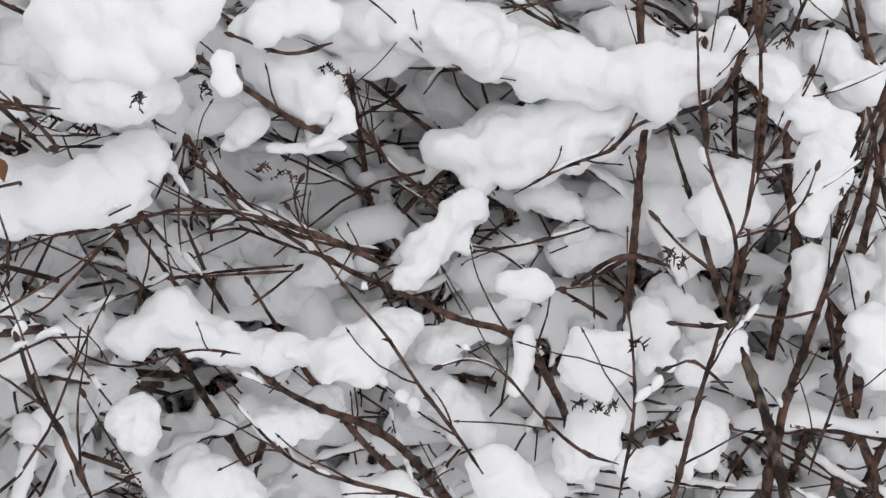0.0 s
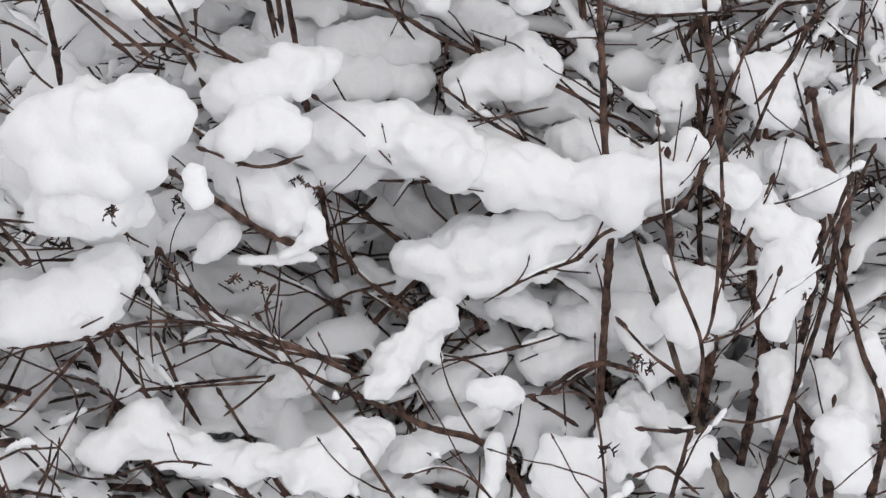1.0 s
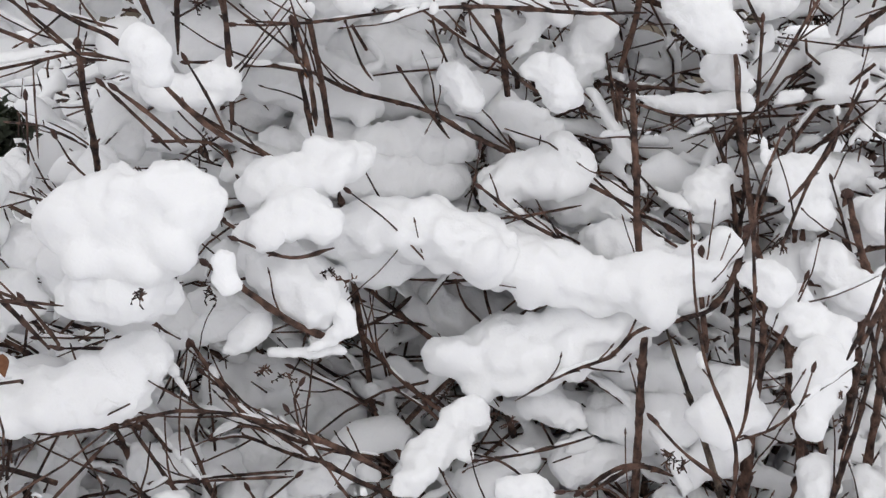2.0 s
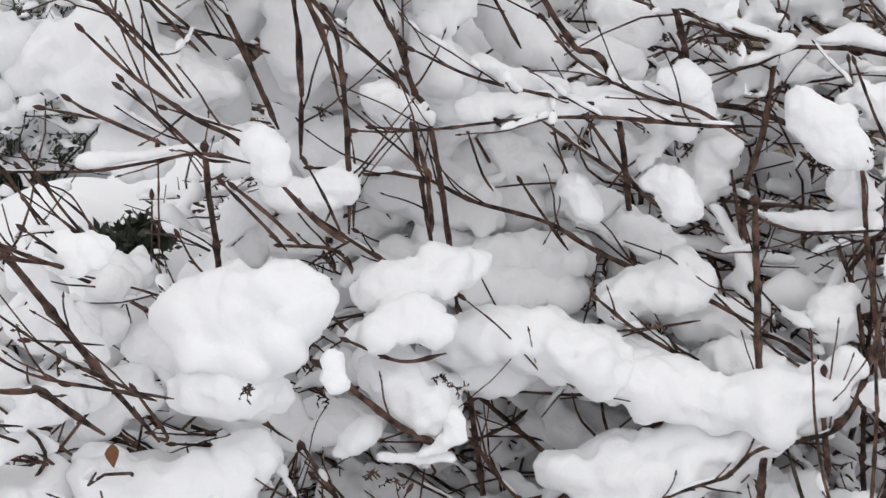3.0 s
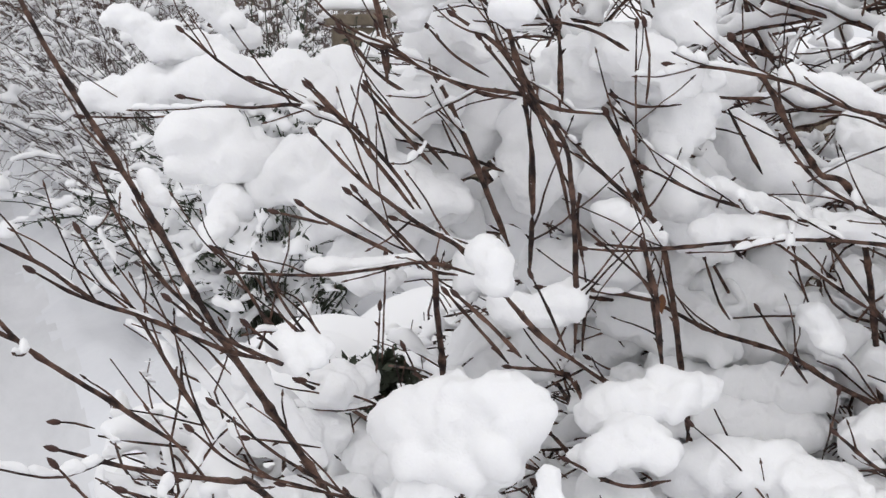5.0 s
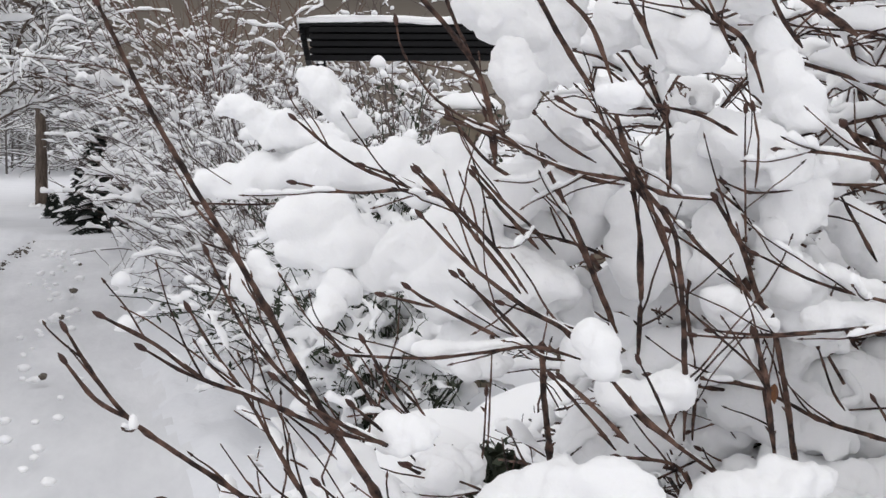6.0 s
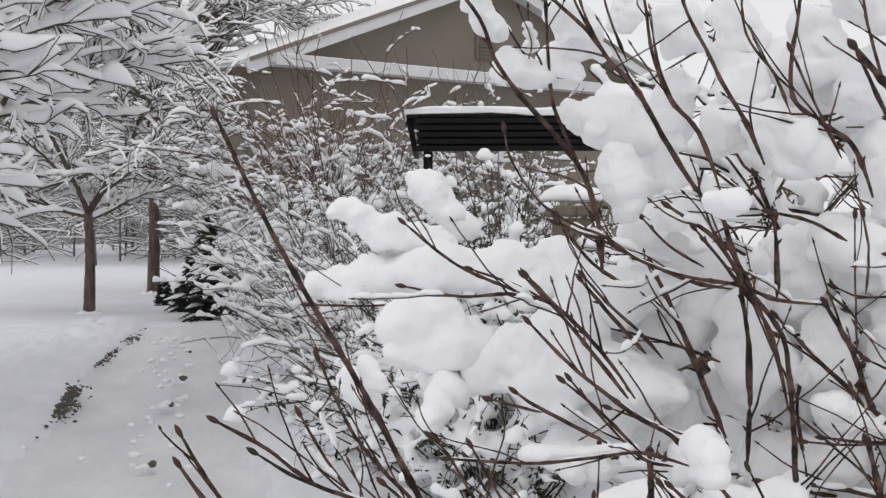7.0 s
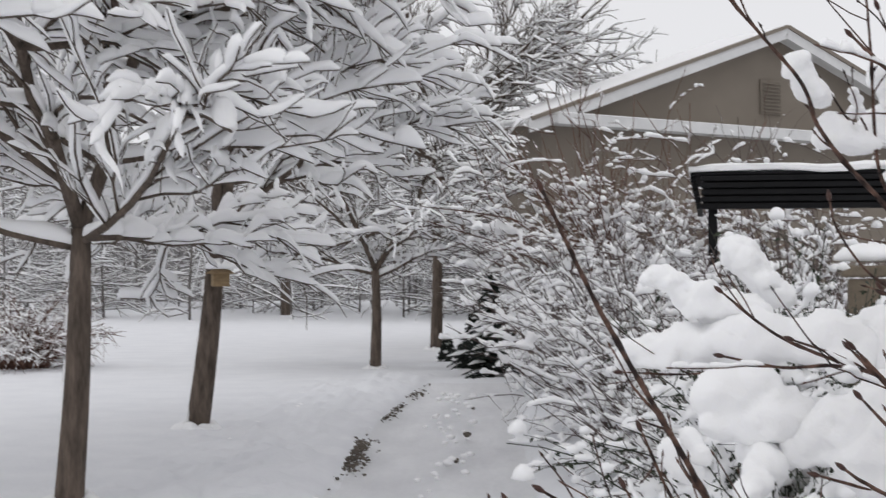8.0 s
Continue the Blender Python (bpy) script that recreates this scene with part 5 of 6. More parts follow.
branch([(1.429, 1.303, 0.791), (1.418, 1.290, 0.755), (1.408, 1.271, 0.713)], 0.0138, 0.0146)
branch([(1.487, 1.270, 0.973), (1.484, 1.254, 0.938), (1.481, 1.231, 0.896)], 0.0088, 0.0103)
branch([(1.458, 1.169, 0.765), (1.453, 1.139, 0.719), (1.444, 1.104, 0.668)], 0.0103, 0.0119)
branch([(1.423, 1.469, 1.030), (1.428, 1.433, 0.964), (1.420, 1.404, 0.893)], 0.0045, 0.0057)
branch([(1.416, 1.209, 1.147), (1.366, 1.225, 1.049), (1.333, 1.240, 1.002)], 0.0041, 0.0052)
branch([(1.398, 1.147, 1.150), (1.378, 1.126, 1.052), (1.355, 1.098, 0.955)], 0.0029, 0.0036)
branch([(1.299, 1.030, 1.012), (1.274, 1.030, 0.962), (1.242, 1.032, 0.904)], 0.0034, 0.0044)
branch([(1.346, 1.687, 1.033), (1.374, 1.654, 1.010), (1.404, 1.615, 0.984)], 0.0043, 0.0051)
branch([(1.242, 1.582, 0.902), (1.286, 1.546, 0.909), (1.334, 1.503, 0.913)], 0.0029, 0.0033)
branch([(1.142, 1.627, 0.975), (1.169, 1.583, 0.923), (1.202, 1.546, 0.902), (1.235, 1.503, 0.876)], 0.0028, 0.0036)
branch([(0.728, 1.572, 0.730), (0.754, 1.547, 0.712), (0.799, 1.510, 0.693), (0.867, 1.480, 0.671)], 0.0045, 0.0056)
branch([(0.636, 1.695, 0.696), (0.656, 1.667, 0.664), (0.663, 1.648, 0.638)], 0.0054, 0.0062)
branch([(0.611, 1.742, 0.675), (0.616, 1.729, 0.657), (0.619, 1.715, 0.636)], 0.0079, 0.0087)
branch([(0.596, 1.575, 0.676), (0.661, 1.546, 0.677), (0.751, 1.501, 0.679)], 0.0026, 0.0033)
branch([(0.682, 1.666, 0.681), (0.687, 1.634, 0.634), (0.697, 1.594, 0.581)], 0.0039, 0.0046)
branch([(0.715, 1.649, 0.678), (0.751, 1.635, 0.686), (0.781, 1.612, 0.673), (0.813, 1.580, 0.651)], 0.0035, 0.0042)
branch([(0.960, 1.576, 0.703), (0.990, 1.537, 0.675), (1.003, 1.509, 0.646)], 0.0035, 0.0039)
branch([(0.473, 1.753, 0.613), (0.508, 1.730, 0.594), (0.538, 1.707, 0.575)], 0.0051, 0.0063)
branch([(1.003, 1.476, 0.640), (1.037, 1.443, 0.630), (1.064, 1.401, 0.605)], 0.0027, 0.0031)
branch([(1.121, 1.372, 0.590), (1.166, 1.354, 0.619), (1.197, 1.331, 0.628)], 0.0047, 0.0059)
branch([(1.076, 1.186, 0.785), (1.091, 1.147, 0.754), (1.110, 1.106, 0.731)], 0.0021, 0.0028)
branch([(1.231, 1.160, 0.611), (1.259, 1.126, 0.611), (1.291, 1.098, 0.625)], 0.0030, 0.0034)
branch([(0.505, 1.819, 1.493), (0.545, 1.796, 1.438), (0.582, 1.774, 1.410)], 0.0029, 0.0039)
branch([(0.495, 1.769, 1.487), (0.548, 1.755, 1.466), (0.600, 1.738, 1.439), (0.652, 1.719, 1.415), (0.698, 1.702, 1.406)], 0.0032, 0.0039)
branch([(0.622, 1.783, 1.430), (0.642, 1.774, 1.387), (0.667, 1.760, 1.323), (0.700, 1.746, 1.229)], 0.0033, 0.0043)
branch([(0.541, 1.778, 1.493), (0.550, 1.775, 1.452), (0.553, 1.773, 1.424)], 0.0035, 0.0046)
branch([(0.595, 1.741, 1.494), (0.627, 1.730, 1.459), (0.666, 1.715, 1.433)], 0.0021, 0.0028)
branch([(0.650, 1.701, 1.480), (0.685, 1.687, 1.433), (0.728, 1.665, 1.364), (0.743, 1.664, 1.315), (0.755, 1.663, 1.259)], 0.0031, 0.0042)
branch([(0.748, 1.677, 1.349), (0.786, 1.657, 1.321), (0.822, 1.636, 1.284)], 0.0021, 0.0028)
branch([(0.822, 1.636, 1.287), (0.825, 1.632, 1.266), (0.828, 1.627, 1.246)], 0.0018, 0.0021)
branch([(0.831, 1.699, 1.407), (0.860, 1.685, 1.395), (0.904, 1.663, 1.398)], 0.0022, 0.0025)
branch([(0.980, 1.736, 1.404), (1.015, 1.716, 1.402), (1.047, 1.698, 1.403)], 0.0030, 0.0034)
branch([(1.027, 1.766, 1.386), (1.040, 1.756, 1.356), (1.065, 1.736, 1.299)], 0.0031, 0.0039)
branch([(1.023, 1.768, 1.382), (1.059, 1.745, 1.360), (1.098, 1.720, 1.338)], 0.0019, 0.0023)
branch([(0.895, 1.726, 1.442), (0.914, 1.714, 1.413)], 0.0019, 0.0022)
branch([(0.932, 1.815, 1.374), (0.966, 1.796, 1.348), (0.979, 1.784, 1.302)], 0.0023, 0.0031)
branch([(0.854, 1.871, 1.122), (0.840, 1.869, 1.083), (0.823, 1.868, 1.051)], 0.0020, 0.0028)
branch([(0.884, 1.910, 1.105), (0.905, 1.895, 1.081), (0.931, 1.874, 1.042)], 0.0020, 0.0025)
branch([(0.873, 1.902, 1.049), (0.933, 1.879, 1.069), (0.991, 1.850, 1.067)], 0.0020, 0.0025)
branch([(0.885, 1.890, 1.025), (0.914, 1.873, 1.010), (0.951, 1.858, 1.018)], 0.0020, 0.0025)
branch([(0.327, 1.680, 1.232), (0.356, 1.667, 1.186), (0.380, 1.651, 1.134)], 0.0020, 0.0023)
branch([(0.360, 1.671, 1.211), (0.392, 1.654, 1.159), (0.418, 1.642, 1.131)], 0.0017, 0.0023)
branch([(0.398, 1.710, 1.182), (0.423, 1.701, 1.168), (0.445, 1.686, 1.121)], 0.0017, 0.0020)
branch([(0.125, 1.469, 1.105), (0.141, 1.467, 1.103), (0.160, 1.464, 1.097)], 0.0018, 0.0020)
branch([(0.326, 1.535, 1.053), (0.367, 1.525, 1.047), (0.402, 1.515, 1.041)], 0.0019, 0.0022)
branch([(0.527, 1.724, 1.149), (0.523, 1.716, 1.108), (0.517, 1.706, 1.061)], 0.0018, 0.0021)
branch([(0.553, 1.705, 1.101), (0.573, 1.689, 1.060), (0.622, 1.660, 1.016)], 0.0021, 0.0028)
branch([(0.675, 1.615, 1.773), (0.684, 1.621, 1.709), (0.716, 1.614, 1.662), (0.739, 1.620, 1.617)], 0.0021, 0.0031)
branch([(0.733, 1.605, 1.688), (0.759, 1.600, 1.629), (0.789, 1.590, 1.562)], 0.0024, 0.0031)
branch([(0.532, 1.711, 1.800), (0.544, 1.716, 1.746), (0.569, 1.717, 1.685)], 0.0021, 0.0028)
branch([(0.475, 1.715, 1.824), (0.511, 1.719, 1.743), (0.552, 1.716, 1.675)], 0.0021, 0.0032)
branch([(0.776, 1.519, 1.760), (0.791, 1.522, 1.698), (0.809, 1.520, 1.635)], 0.0023, 0.0030)
branch([(0.399, 1.747, 1.768), (0.431, 1.748, 1.721), (0.470, 1.746, 1.659)], 0.0018, 0.0025)


# clumps of snow: middle of each swelling and its half-thickness
clump([(0.216, 2.021, 1.401, 0.023), (0.271, 2.019, 1.404, 0.028), (0.334, 2.018, 1.414, 0.036), (0.389, 1.964, 1.428, 0.043), (0.449, 1.949, 1.420, 0.038), (0.497, 1.921, 1.413, 0.042)])
clump([(0.244, 2.015, 1.506, 0.017), (0.287, 2.016, 1.490, 0.023), (0.334, 2.014, 1.471, 0.030), (0.380, 2.008, 1.455, 0.031)])
clump([(0.358, 2.101, 1.559, 0.016), (0.396, 2.102, 1.526, 0.025), (0.432, 2.094, 1.485, 0.021)])
clump([(0.523, 1.928, 1.439, 0.030), (0.561, 1.892, 1.402, 0.039), (0.599, 1.863, 1.388, 0.043), (0.639, 1.842, 1.403, 0.030)])
clump([(0.330, 1.912, 1.344, 0.034), (0.364, 1.909, 1.355, 0.036), (0.398, 1.908, 1.328, 0.044), (0.317, 1.904, 1.311, 0.024)])
clump([(0.425, 1.889, 1.284, 0.031), (0.471, 1.873, 1.314, 0.047), (0.524, 1.842, 1.327, 0.048), (0.501, 1.841, 1.272, 0.046), (0.556, 1.819, 1.291, 0.048), (0.596, 1.800, 1.281, 0.038)])
clump([(0.598, 1.512, 1.239, 0.016), (0.600, 1.508, 1.212, 0.017)])
clump([(0.562, 1.733, 1.571, 0.022), (0.571, 1.735, 1.533, 0.025), (0.564, 1.731, 1.502, 0.017)])
clump([(0.521, 1.783, 1.630, 0.023), (0.566, 1.775, 1.616, 0.028), (0.602, 1.760, 1.590, 0.020)])
clump([(0.617, 1.544, 1.509, 0.015), (0.637, 1.538, 1.508, 0.016)])
clump([(0.651, 1.783, 1.491, 0.025), (0.677, 1.772, 1.470, 0.022)])
clump([(0.746, 1.699, 1.601, 0.037), (0.783, 1.683, 1.573, 0.034), (0.757, 1.691, 1.553, 0.028)])
clump([(0.719, 1.754, 1.626, 0.026), (0.713, 1.757, 1.591, 0.025), (0.735, 1.746, 1.661, 0.029)])
clump([(0.830, 1.720, 1.469, 0.033), (0.859, 1.684, 1.455, 0.033), (0.896, 1.653, 1.431, 0.031)])
clump([(0.754, 1.823, 1.365, 0.033), (0.772, 1.797, 1.307, 0.041), (0.754, 1.791, 1.271, 0.030)])
clump([(0.812, 1.635, 1.259, 0.031), (0.839, 1.638, 1.244, 0.025)])
clump([(0.833, 1.740, 1.303, 0.029), (0.855, 1.756, 1.345, 0.030)])
clump([(0.805, 1.819, 1.165, 0.041), (0.852, 1.798, 1.170, 0.040), (0.889, 1.776, 1.180, 0.030)])
clump([(0.834, 1.765, 1.650, 0.034), (0.851, 1.753, 1.685, 0.034), (0.745, 1.792, 1.702, 0.030)])
clump([(0.897, 1.686, 1.539, 0.032), (0.922, 1.675, 1.490, 0.033), (0.905, 1.734, 1.584, 0.030)])
clump([(0.516, 1.808, 1.682, 0.020), (0.494, 1.808, 1.692, 0.014)])
clump([(0.661, 1.885, 1.325, 0.033), (0.706, 1.876, 1.355, 0.038), (0.727, 1.868, 1.416, 0.033)])
clump([(0.228, 1.566, 1.335, 0.013), (0.240, 1.564, 1.317, 0.015)])
clump([(0.945, 1.718, 1.390, 0.034), (0.918, 1.724, 1.332, 0.030), (0.936, 1.712, 1.275, 0.033)])
clump([(0.681, 1.639, 1.154, 0.030), (0.717, 1.622, 1.162, 0.025)])
clump([(0.421, 1.619, 1.223, 0.009), (0.487, 1.615, 1.225, 0.010), (0.543, 1.599, 1.233, 0.009)])
clump([(0.831, 1.668, 1.244, 0.026), (0.856, 1.624, 1.236, 0.015)])
clump([(0.909, 1.620, 1.244, 0.016), (0.983, 1.580, 1.248, 0.017), (1.068, 1.549, 1.248, 0.016), (1.146, 1.517, 1.237, 0.016)])
clump([(0.899, 1.741, 1.420, 0.024), (0.942, 1.721, 1.414, 0.027), (0.960, 1.708, 1.428, 0.021)])
clump([(1.047, 1.630, 1.433, 0.016), (1.106, 1.592, 1.412, 0.018), (1.139, 1.566, 1.395, 0.015)])
clump([(1.106, 1.442, 1.403, 0.030), (1.128, 1.428, 1.397, 0.033)])
clump([(1.117, 1.474, 1.289, 0.018), (1.139, 1.461, 1.287, 0.022)])
clump([(1.075, 1.601, 1.125, 0.027), (1.078, 1.591, 1.101, 0.024)])
clump([(1.144, 1.495, 1.148, 0.025), (1.157, 1.476, 1.122, 0.022)])
clump([(1.076, 1.907, 1.126, 0.039), (1.136, 1.877, 1.102, 0.050), (1.179, 1.837, 1.098, 0.034)])
clump([(0.882, 1.990, 1.125, 0.025), (0.932, 1.977, 1.128, 0.037), (0.976, 1.950, 1.117, 0.030)])
clump([(0.593, 1.520, 1.244, 0.017), (0.593, 1.514, 1.223, 0.015), (0.587, 1.510, 1.208, 0.010)])
clump([(0.361, 1.485, 1.153, 0.019), (0.384, 1.481, 1.153, 0.021)])
clump([(0.521, 1.524, 1.033, 0.034), (0.556, 1.510, 1.063, 0.049), (0.590, 1.476, 1.088, 0.040), (0.612, 1.456, 1.066, 0.034), (0.573, 1.485, 1.023, 0.042), (0.508, 1.538, 1.053, 0.036)])
clump([(0.515, 1.509, 0.978, 0.032), (0.550, 1.475, 0.972, 0.035)])
clump([(0.630, 1.423, 1.017, 0.015), (0.631, 1.410, 0.989, 0.012)])
clump([(0.743, 1.537, 1.001, 0.027), (0.777, 1.532, 1.013, 0.035), (0.799, 1.507, 0.997, 0.024)])
clump([(1.131, 1.583, 0.962, 0.033), (1.175, 1.559, 0.979, 0.035), (1.210, 1.537, 0.997, 0.033)])
clump([(0.920, 1.831, 0.998, 0.026), (0.954, 1.808, 0.988, 0.022)])
clump([(1.049, 1.769, 0.993, 0.035), (1.088, 1.743, 1.008, 0.027), (1.142, 1.710, 0.991, 0.034)])
clump([(1.027, 1.846, 1.031, 0.029), (1.061, 1.826, 1.041, 0.025)])
clump([(1.209, 1.677, 1.037, 0.032), (1.250, 1.642, 1.017, 0.032)])
clump([(0.847, 1.930, 1.293, 0.037), (0.881, 1.906, 1.245, 0.032), (0.828, 1.926, 1.229, 0.032)])
clump([(1.087, 1.871, 1.347, 0.033), (1.121, 1.847, 1.307, 0.033), (1.153, 1.821, 1.275, 0.029)])
clump([(1.220, 1.780, 1.285, 0.029), (1.256, 1.749, 1.263, 0.026)])
clump([(0.968, 1.687, 1.297, 0.015), (1.012, 1.659, 1.272, 0.015), (1.060, 1.626, 1.259, 0.013)])
clump([(0.638, 1.906, 1.349, 0.038), (0.680, 1.889, 1.318, 0.038), (0.606, 1.907, 1.319, 0.030)])
clump([(0.743, 1.976, 1.035, 0.033), (0.723, 1.971, 0.995, 0.031)])
clump([(0.337, 1.583, 1.113, 0.016), (0.374, 1.584, 1.058, 0.019), (0.405, 1.584, 1.014, 0.018)])
clump([(0.998, 1.514, 0.771, 0.030), (1.044, 1.486, 0.759, 0.045), (1.090, 1.459, 0.765, 0.051), (1.138, 1.435, 0.791, 0.051), (1.186, 1.401, 0.817, 0.045), (1.229, 1.375, 0.848, 0.042), (1.264, 1.350, 0.873, 0.037), (1.292, 1.328, 0.902, 0.028), (1.307, 1.319, 0.932, 0.019)])
clump([(0.988, 1.785, 0.864, 0.036), (1.034, 1.759, 0.854, 0.044), (1.114, 1.717, 0.863, 0.054), (1.167, 1.664, 0.834, 0.054), (1.231, 1.614, 0.836, 0.054), (1.283, 1.548, 0.815, 0.045), (1.323, 1.502, 0.820, 0.034)])
clump([(0.817, 1.652, 0.909, 0.032), (0.839, 1.634, 0.875, 0.044), (0.856, 1.607, 0.856, 0.035)])
clump([(0.824, 1.494, 0.883, 0.015), (0.823, 1.483, 0.861, 0.015), (0.799, 1.488, 0.850, 0.011), (0.775, 1.496, 0.844, 0.008)])
clump([(0.406, 1.583, 0.845, 0.037), (0.451, 1.565, 0.836, 0.037), (0.498, 1.548, 0.831, 0.040), (0.541, 1.532, 0.838, 0.036), (0.571, 1.528, 0.867, 0.028)])
clump([(0.605, 1.820, 0.866, 0.041), (0.655, 1.794, 0.847, 0.043), (0.689, 1.766, 0.828, 0.038), (0.726, 1.723, 0.794, 0.026)])
clump([(0.576, 1.823, 0.757, 0.023), (0.631, 1.800, 0.753, 0.023), (0.673, 1.784, 0.759, 0.020)])
clump([(0.530, 1.524, 0.638, 0.022), (0.577, 1.524, 0.653, 0.032), (0.610, 1.499, 0.638, 0.032), (0.649, 1.473, 0.610, 0.018), (0.684, 1.451, 0.604, 0.018), (0.711, 1.398, 0.621, 0.022), (0.724, 1.354, 0.620, 0.029), (0.791, 1.380, 0.609, 0.035), (0.839, 1.401, 0.614, 0.026)])
clump([(0.862, 1.419, 0.652, 0.016), (0.889, 1.422, 0.671, 0.025), (0.936, 1.445, 0.682, 0.031), (0.992, 1.447, 0.715, 0.022)])
clump([(0.949, 1.305, 0.676, 0.021), (0.973, 1.284, 0.681, 0.017)])
clump([(1.002, 1.214, 0.611, 0.032), (1.020, 1.191, 0.604, 0.032), (0.977, 1.210, 0.589, 0.025), (0.994, 1.192, 0.584, 0.028)])
clump([(1.249, 1.201, 0.940, 0.025), (1.253, 1.190, 0.921, 0.029)])
clump([(1.271, 1.115, 0.854, 0.025), (1.257, 1.105, 0.813, 0.029), (1.238, 1.091, 0.782, 0.018)])
clump([(1.233, 1.424, 0.637, 0.037), (1.276, 1.390, 0.648, 0.037), (1.297, 1.354, 0.649, 0.024)])
clump([(1.125, 1.466, 0.679, 0.028), (1.147, 1.431, 0.670, 0.019)])
clump([(1.169, 1.444, 0.593, 0.032), (1.210, 1.407, 0.597, 0.029)])
clump([(0.903, 1.416, 0.550, 0.021), (0.946, 1.399, 0.561, 0.025), (0.982, 1.384, 0.579, 0.024), (1.010, 1.367, 0.595, 0.016)])
clump([(0.488, 1.439, 0.584, 0.026), (0.490, 1.423, 0.572, 0.020)])
clump([(0.673, 1.426, 0.510, 0.022), (0.702, 1.405, 0.507, 0.019), (0.742, 1.400, 0.525, 0.022)])
clump([(0.848, 1.206, 0.512, 0.021), (0.854, 1.190, 0.489, 0.031), (0.860, 1.163, 0.460, 0.039)])
clump([(1.162, 1.269, 0.573, 0.027), (1.153, 1.244, 0.536, 0.027)])
clump([(1.259, 1.235, 0.756, 0.031), (1.237, 1.240, 0.727, 0.033), (1.264, 1.206, 0.734, 0.025)])
clump([(0.977, 1.967, 0.524, 0.049), (1.034, 1.922, 0.495, 0.055), (1.089, 1.872, 0.469, 0.055), (1.070, 1.924, 0.547, 0.046)])
clump([(1.120, 1.849, 0.594, 0.041), (1.139, 1.813, 0.563, 0.036)])
clump([(1.531, 1.359, 0.358, 0.027), (1.518, 1.330, 0.325, 0.018)])
clump([(1.455, 1.176, 0.553, 0.029), (1.485, 1.160, 0.578, 0.031)])
clump([(0.513, 1.593, 0.636, 0.023), (0.483, 1.589, 0.620, 0.019)])
clump([(0.611, 1.638, 0.668, 0.024), (0.631, 1.617, 0.654, 0.019)])
clump([(0.811, 1.565, 0.609, 0.023), (0.844, 1.551, 0.623, 0.018)])
clump([(0.586, 1.489, 0.461, 0.013), (0.552, 1.446, 0.460, 0.026), (0.598, 1.416, 0.444, 0.032)])
clump([(0.771, 1.304, 0.429, 0.032), (0.733, 1.323, 0.430, 0.026)])
clump([(1.026, 1.120, 0.465, 0.026), (1.056, 1.102, 0.481, 0.022)])
clump([(1.165, 1.149, 0.458, 0.027), (1.147, 1.138, 0.435, 0.023)])
clump([(1.008, 1.191, 0.517, 0.023), (0.967, 1.183, 0.469, 0.026)])
clump([(0.968, 1.296, 0.605, 0.012), (0.953, 1.281, 0.575, 0.010), (0.932, 1.270, 0.546, 0.009)])
clump([(1.354, 1.060, 0.596, 0.030), (1.340, 1.031, 0.555, 0.027)])
clump([(1.382, 1.079, 0.377, 0.029), (1.414, 1.074, 0.416, 0.025)])
clump([(0.785, 1.732, 0.525, 0.036), (0.810, 1.696, 0.496, 0.033)])
clump([(0.491, 1.673, 0.462, 0.028), (0.443, 1.677, 0.443, 0.031), (0.485, 1.624, 0.392, 0.031)])
clump([(0.893, 1.482, 0.466, 0.031), (0.910, 1.398, 0.470, 0.030), (0.924, 1.352, 0.436, 0.026)])
clump([(1.448, 1.273, 0.888, 0.031), (1.468, 1.226, 0.851, 0.034)])
clump([(1.314, 1.393, 0.717, 0.029), (1.321, 1.362, 0.692, 0.024)])
clump([(1.330, 1.151, 0.574, 0.016), (1.366, 1.174, 0.630, 0.028)])
clump([(1.222, 1.179, 0.554, 0.023), (1.181, 1.196, 0.524, 0.023)])
clump([(0.714, 1.561, 0.848, 0.013), (0.736, 1.557, 0.863, 0.013), (0.697, 1.561, 0.837, 0.010)])
clump([(0.817, 1.845, 0.753, 0.029), (0.861, 1.825, 0.758, 0.029)])
clump([(0.348, 1.369, 0.799, 0.007), (0.354, 1.370, 0.804, 0.006)])
clump([(0.744, 1.533, 0.832, 0.008), (0.781, 1.512, 0.832, 0.008), (0.818, 1.493, 0.835, 0.010)])
clump([(0.510, 1.529, 0.975, 0.030), (0.552, 1.516, 0.975, 0.032), (0.583, 1.511, 0.953, 0.024)])
clump([(1.326, 1.531, 1.080, 0.010), (1.361, 1.499, 1.068, 0.014), (1.400, 1.462, 1.071, 0.014), (1.434, 1.432, 1.077, 0.016)])
clump([(1.431, 1.454, 1.113, 0.024), (1.438, 1.439, 1.103, 0.019)])
clump([(1.352, 1.422, 1.216, 0.027), (1.363, 1.404, 1.188, 0.027), (1.330, 1.448, 1.237, 0.027)])
clump([(1.222, 1.661, 0.941, 0.038), (1.272, 1.618, 0.935, 0.036), (1.311, 1.574, 0.924, 0.029)])
clump([(0.928, 1.799, 1.235, 0.025), (0.916, 1.795, 1.206, 0.020)])
clump([(1.096, 1.634, 1.245, 0.020), (1.158, 1.591, 1.246, 0.021), (1.216, 1.542, 1.233, 0.021)])
clump([(0.665, 1.746, 1.208, 0.023), (0.654, 1.742, 1.181, 0.020)])
clump([(0.529, 1.846, 1.190, 0.027), (0.565, 1.827, 1.168, 0.022)])
clump([(1.295, 1.194, 0.883, 0.026), (1.319, 1.148, 0.849, 0.029)])
clump([(1.449, 1.475, 1.238, 0.029), (1.483, 1.431, 1.210, 0.027)])
clump([(1.441, 1.326, 1.002, 0.023), (1.447, 1.296, 0.945, 0.027)])
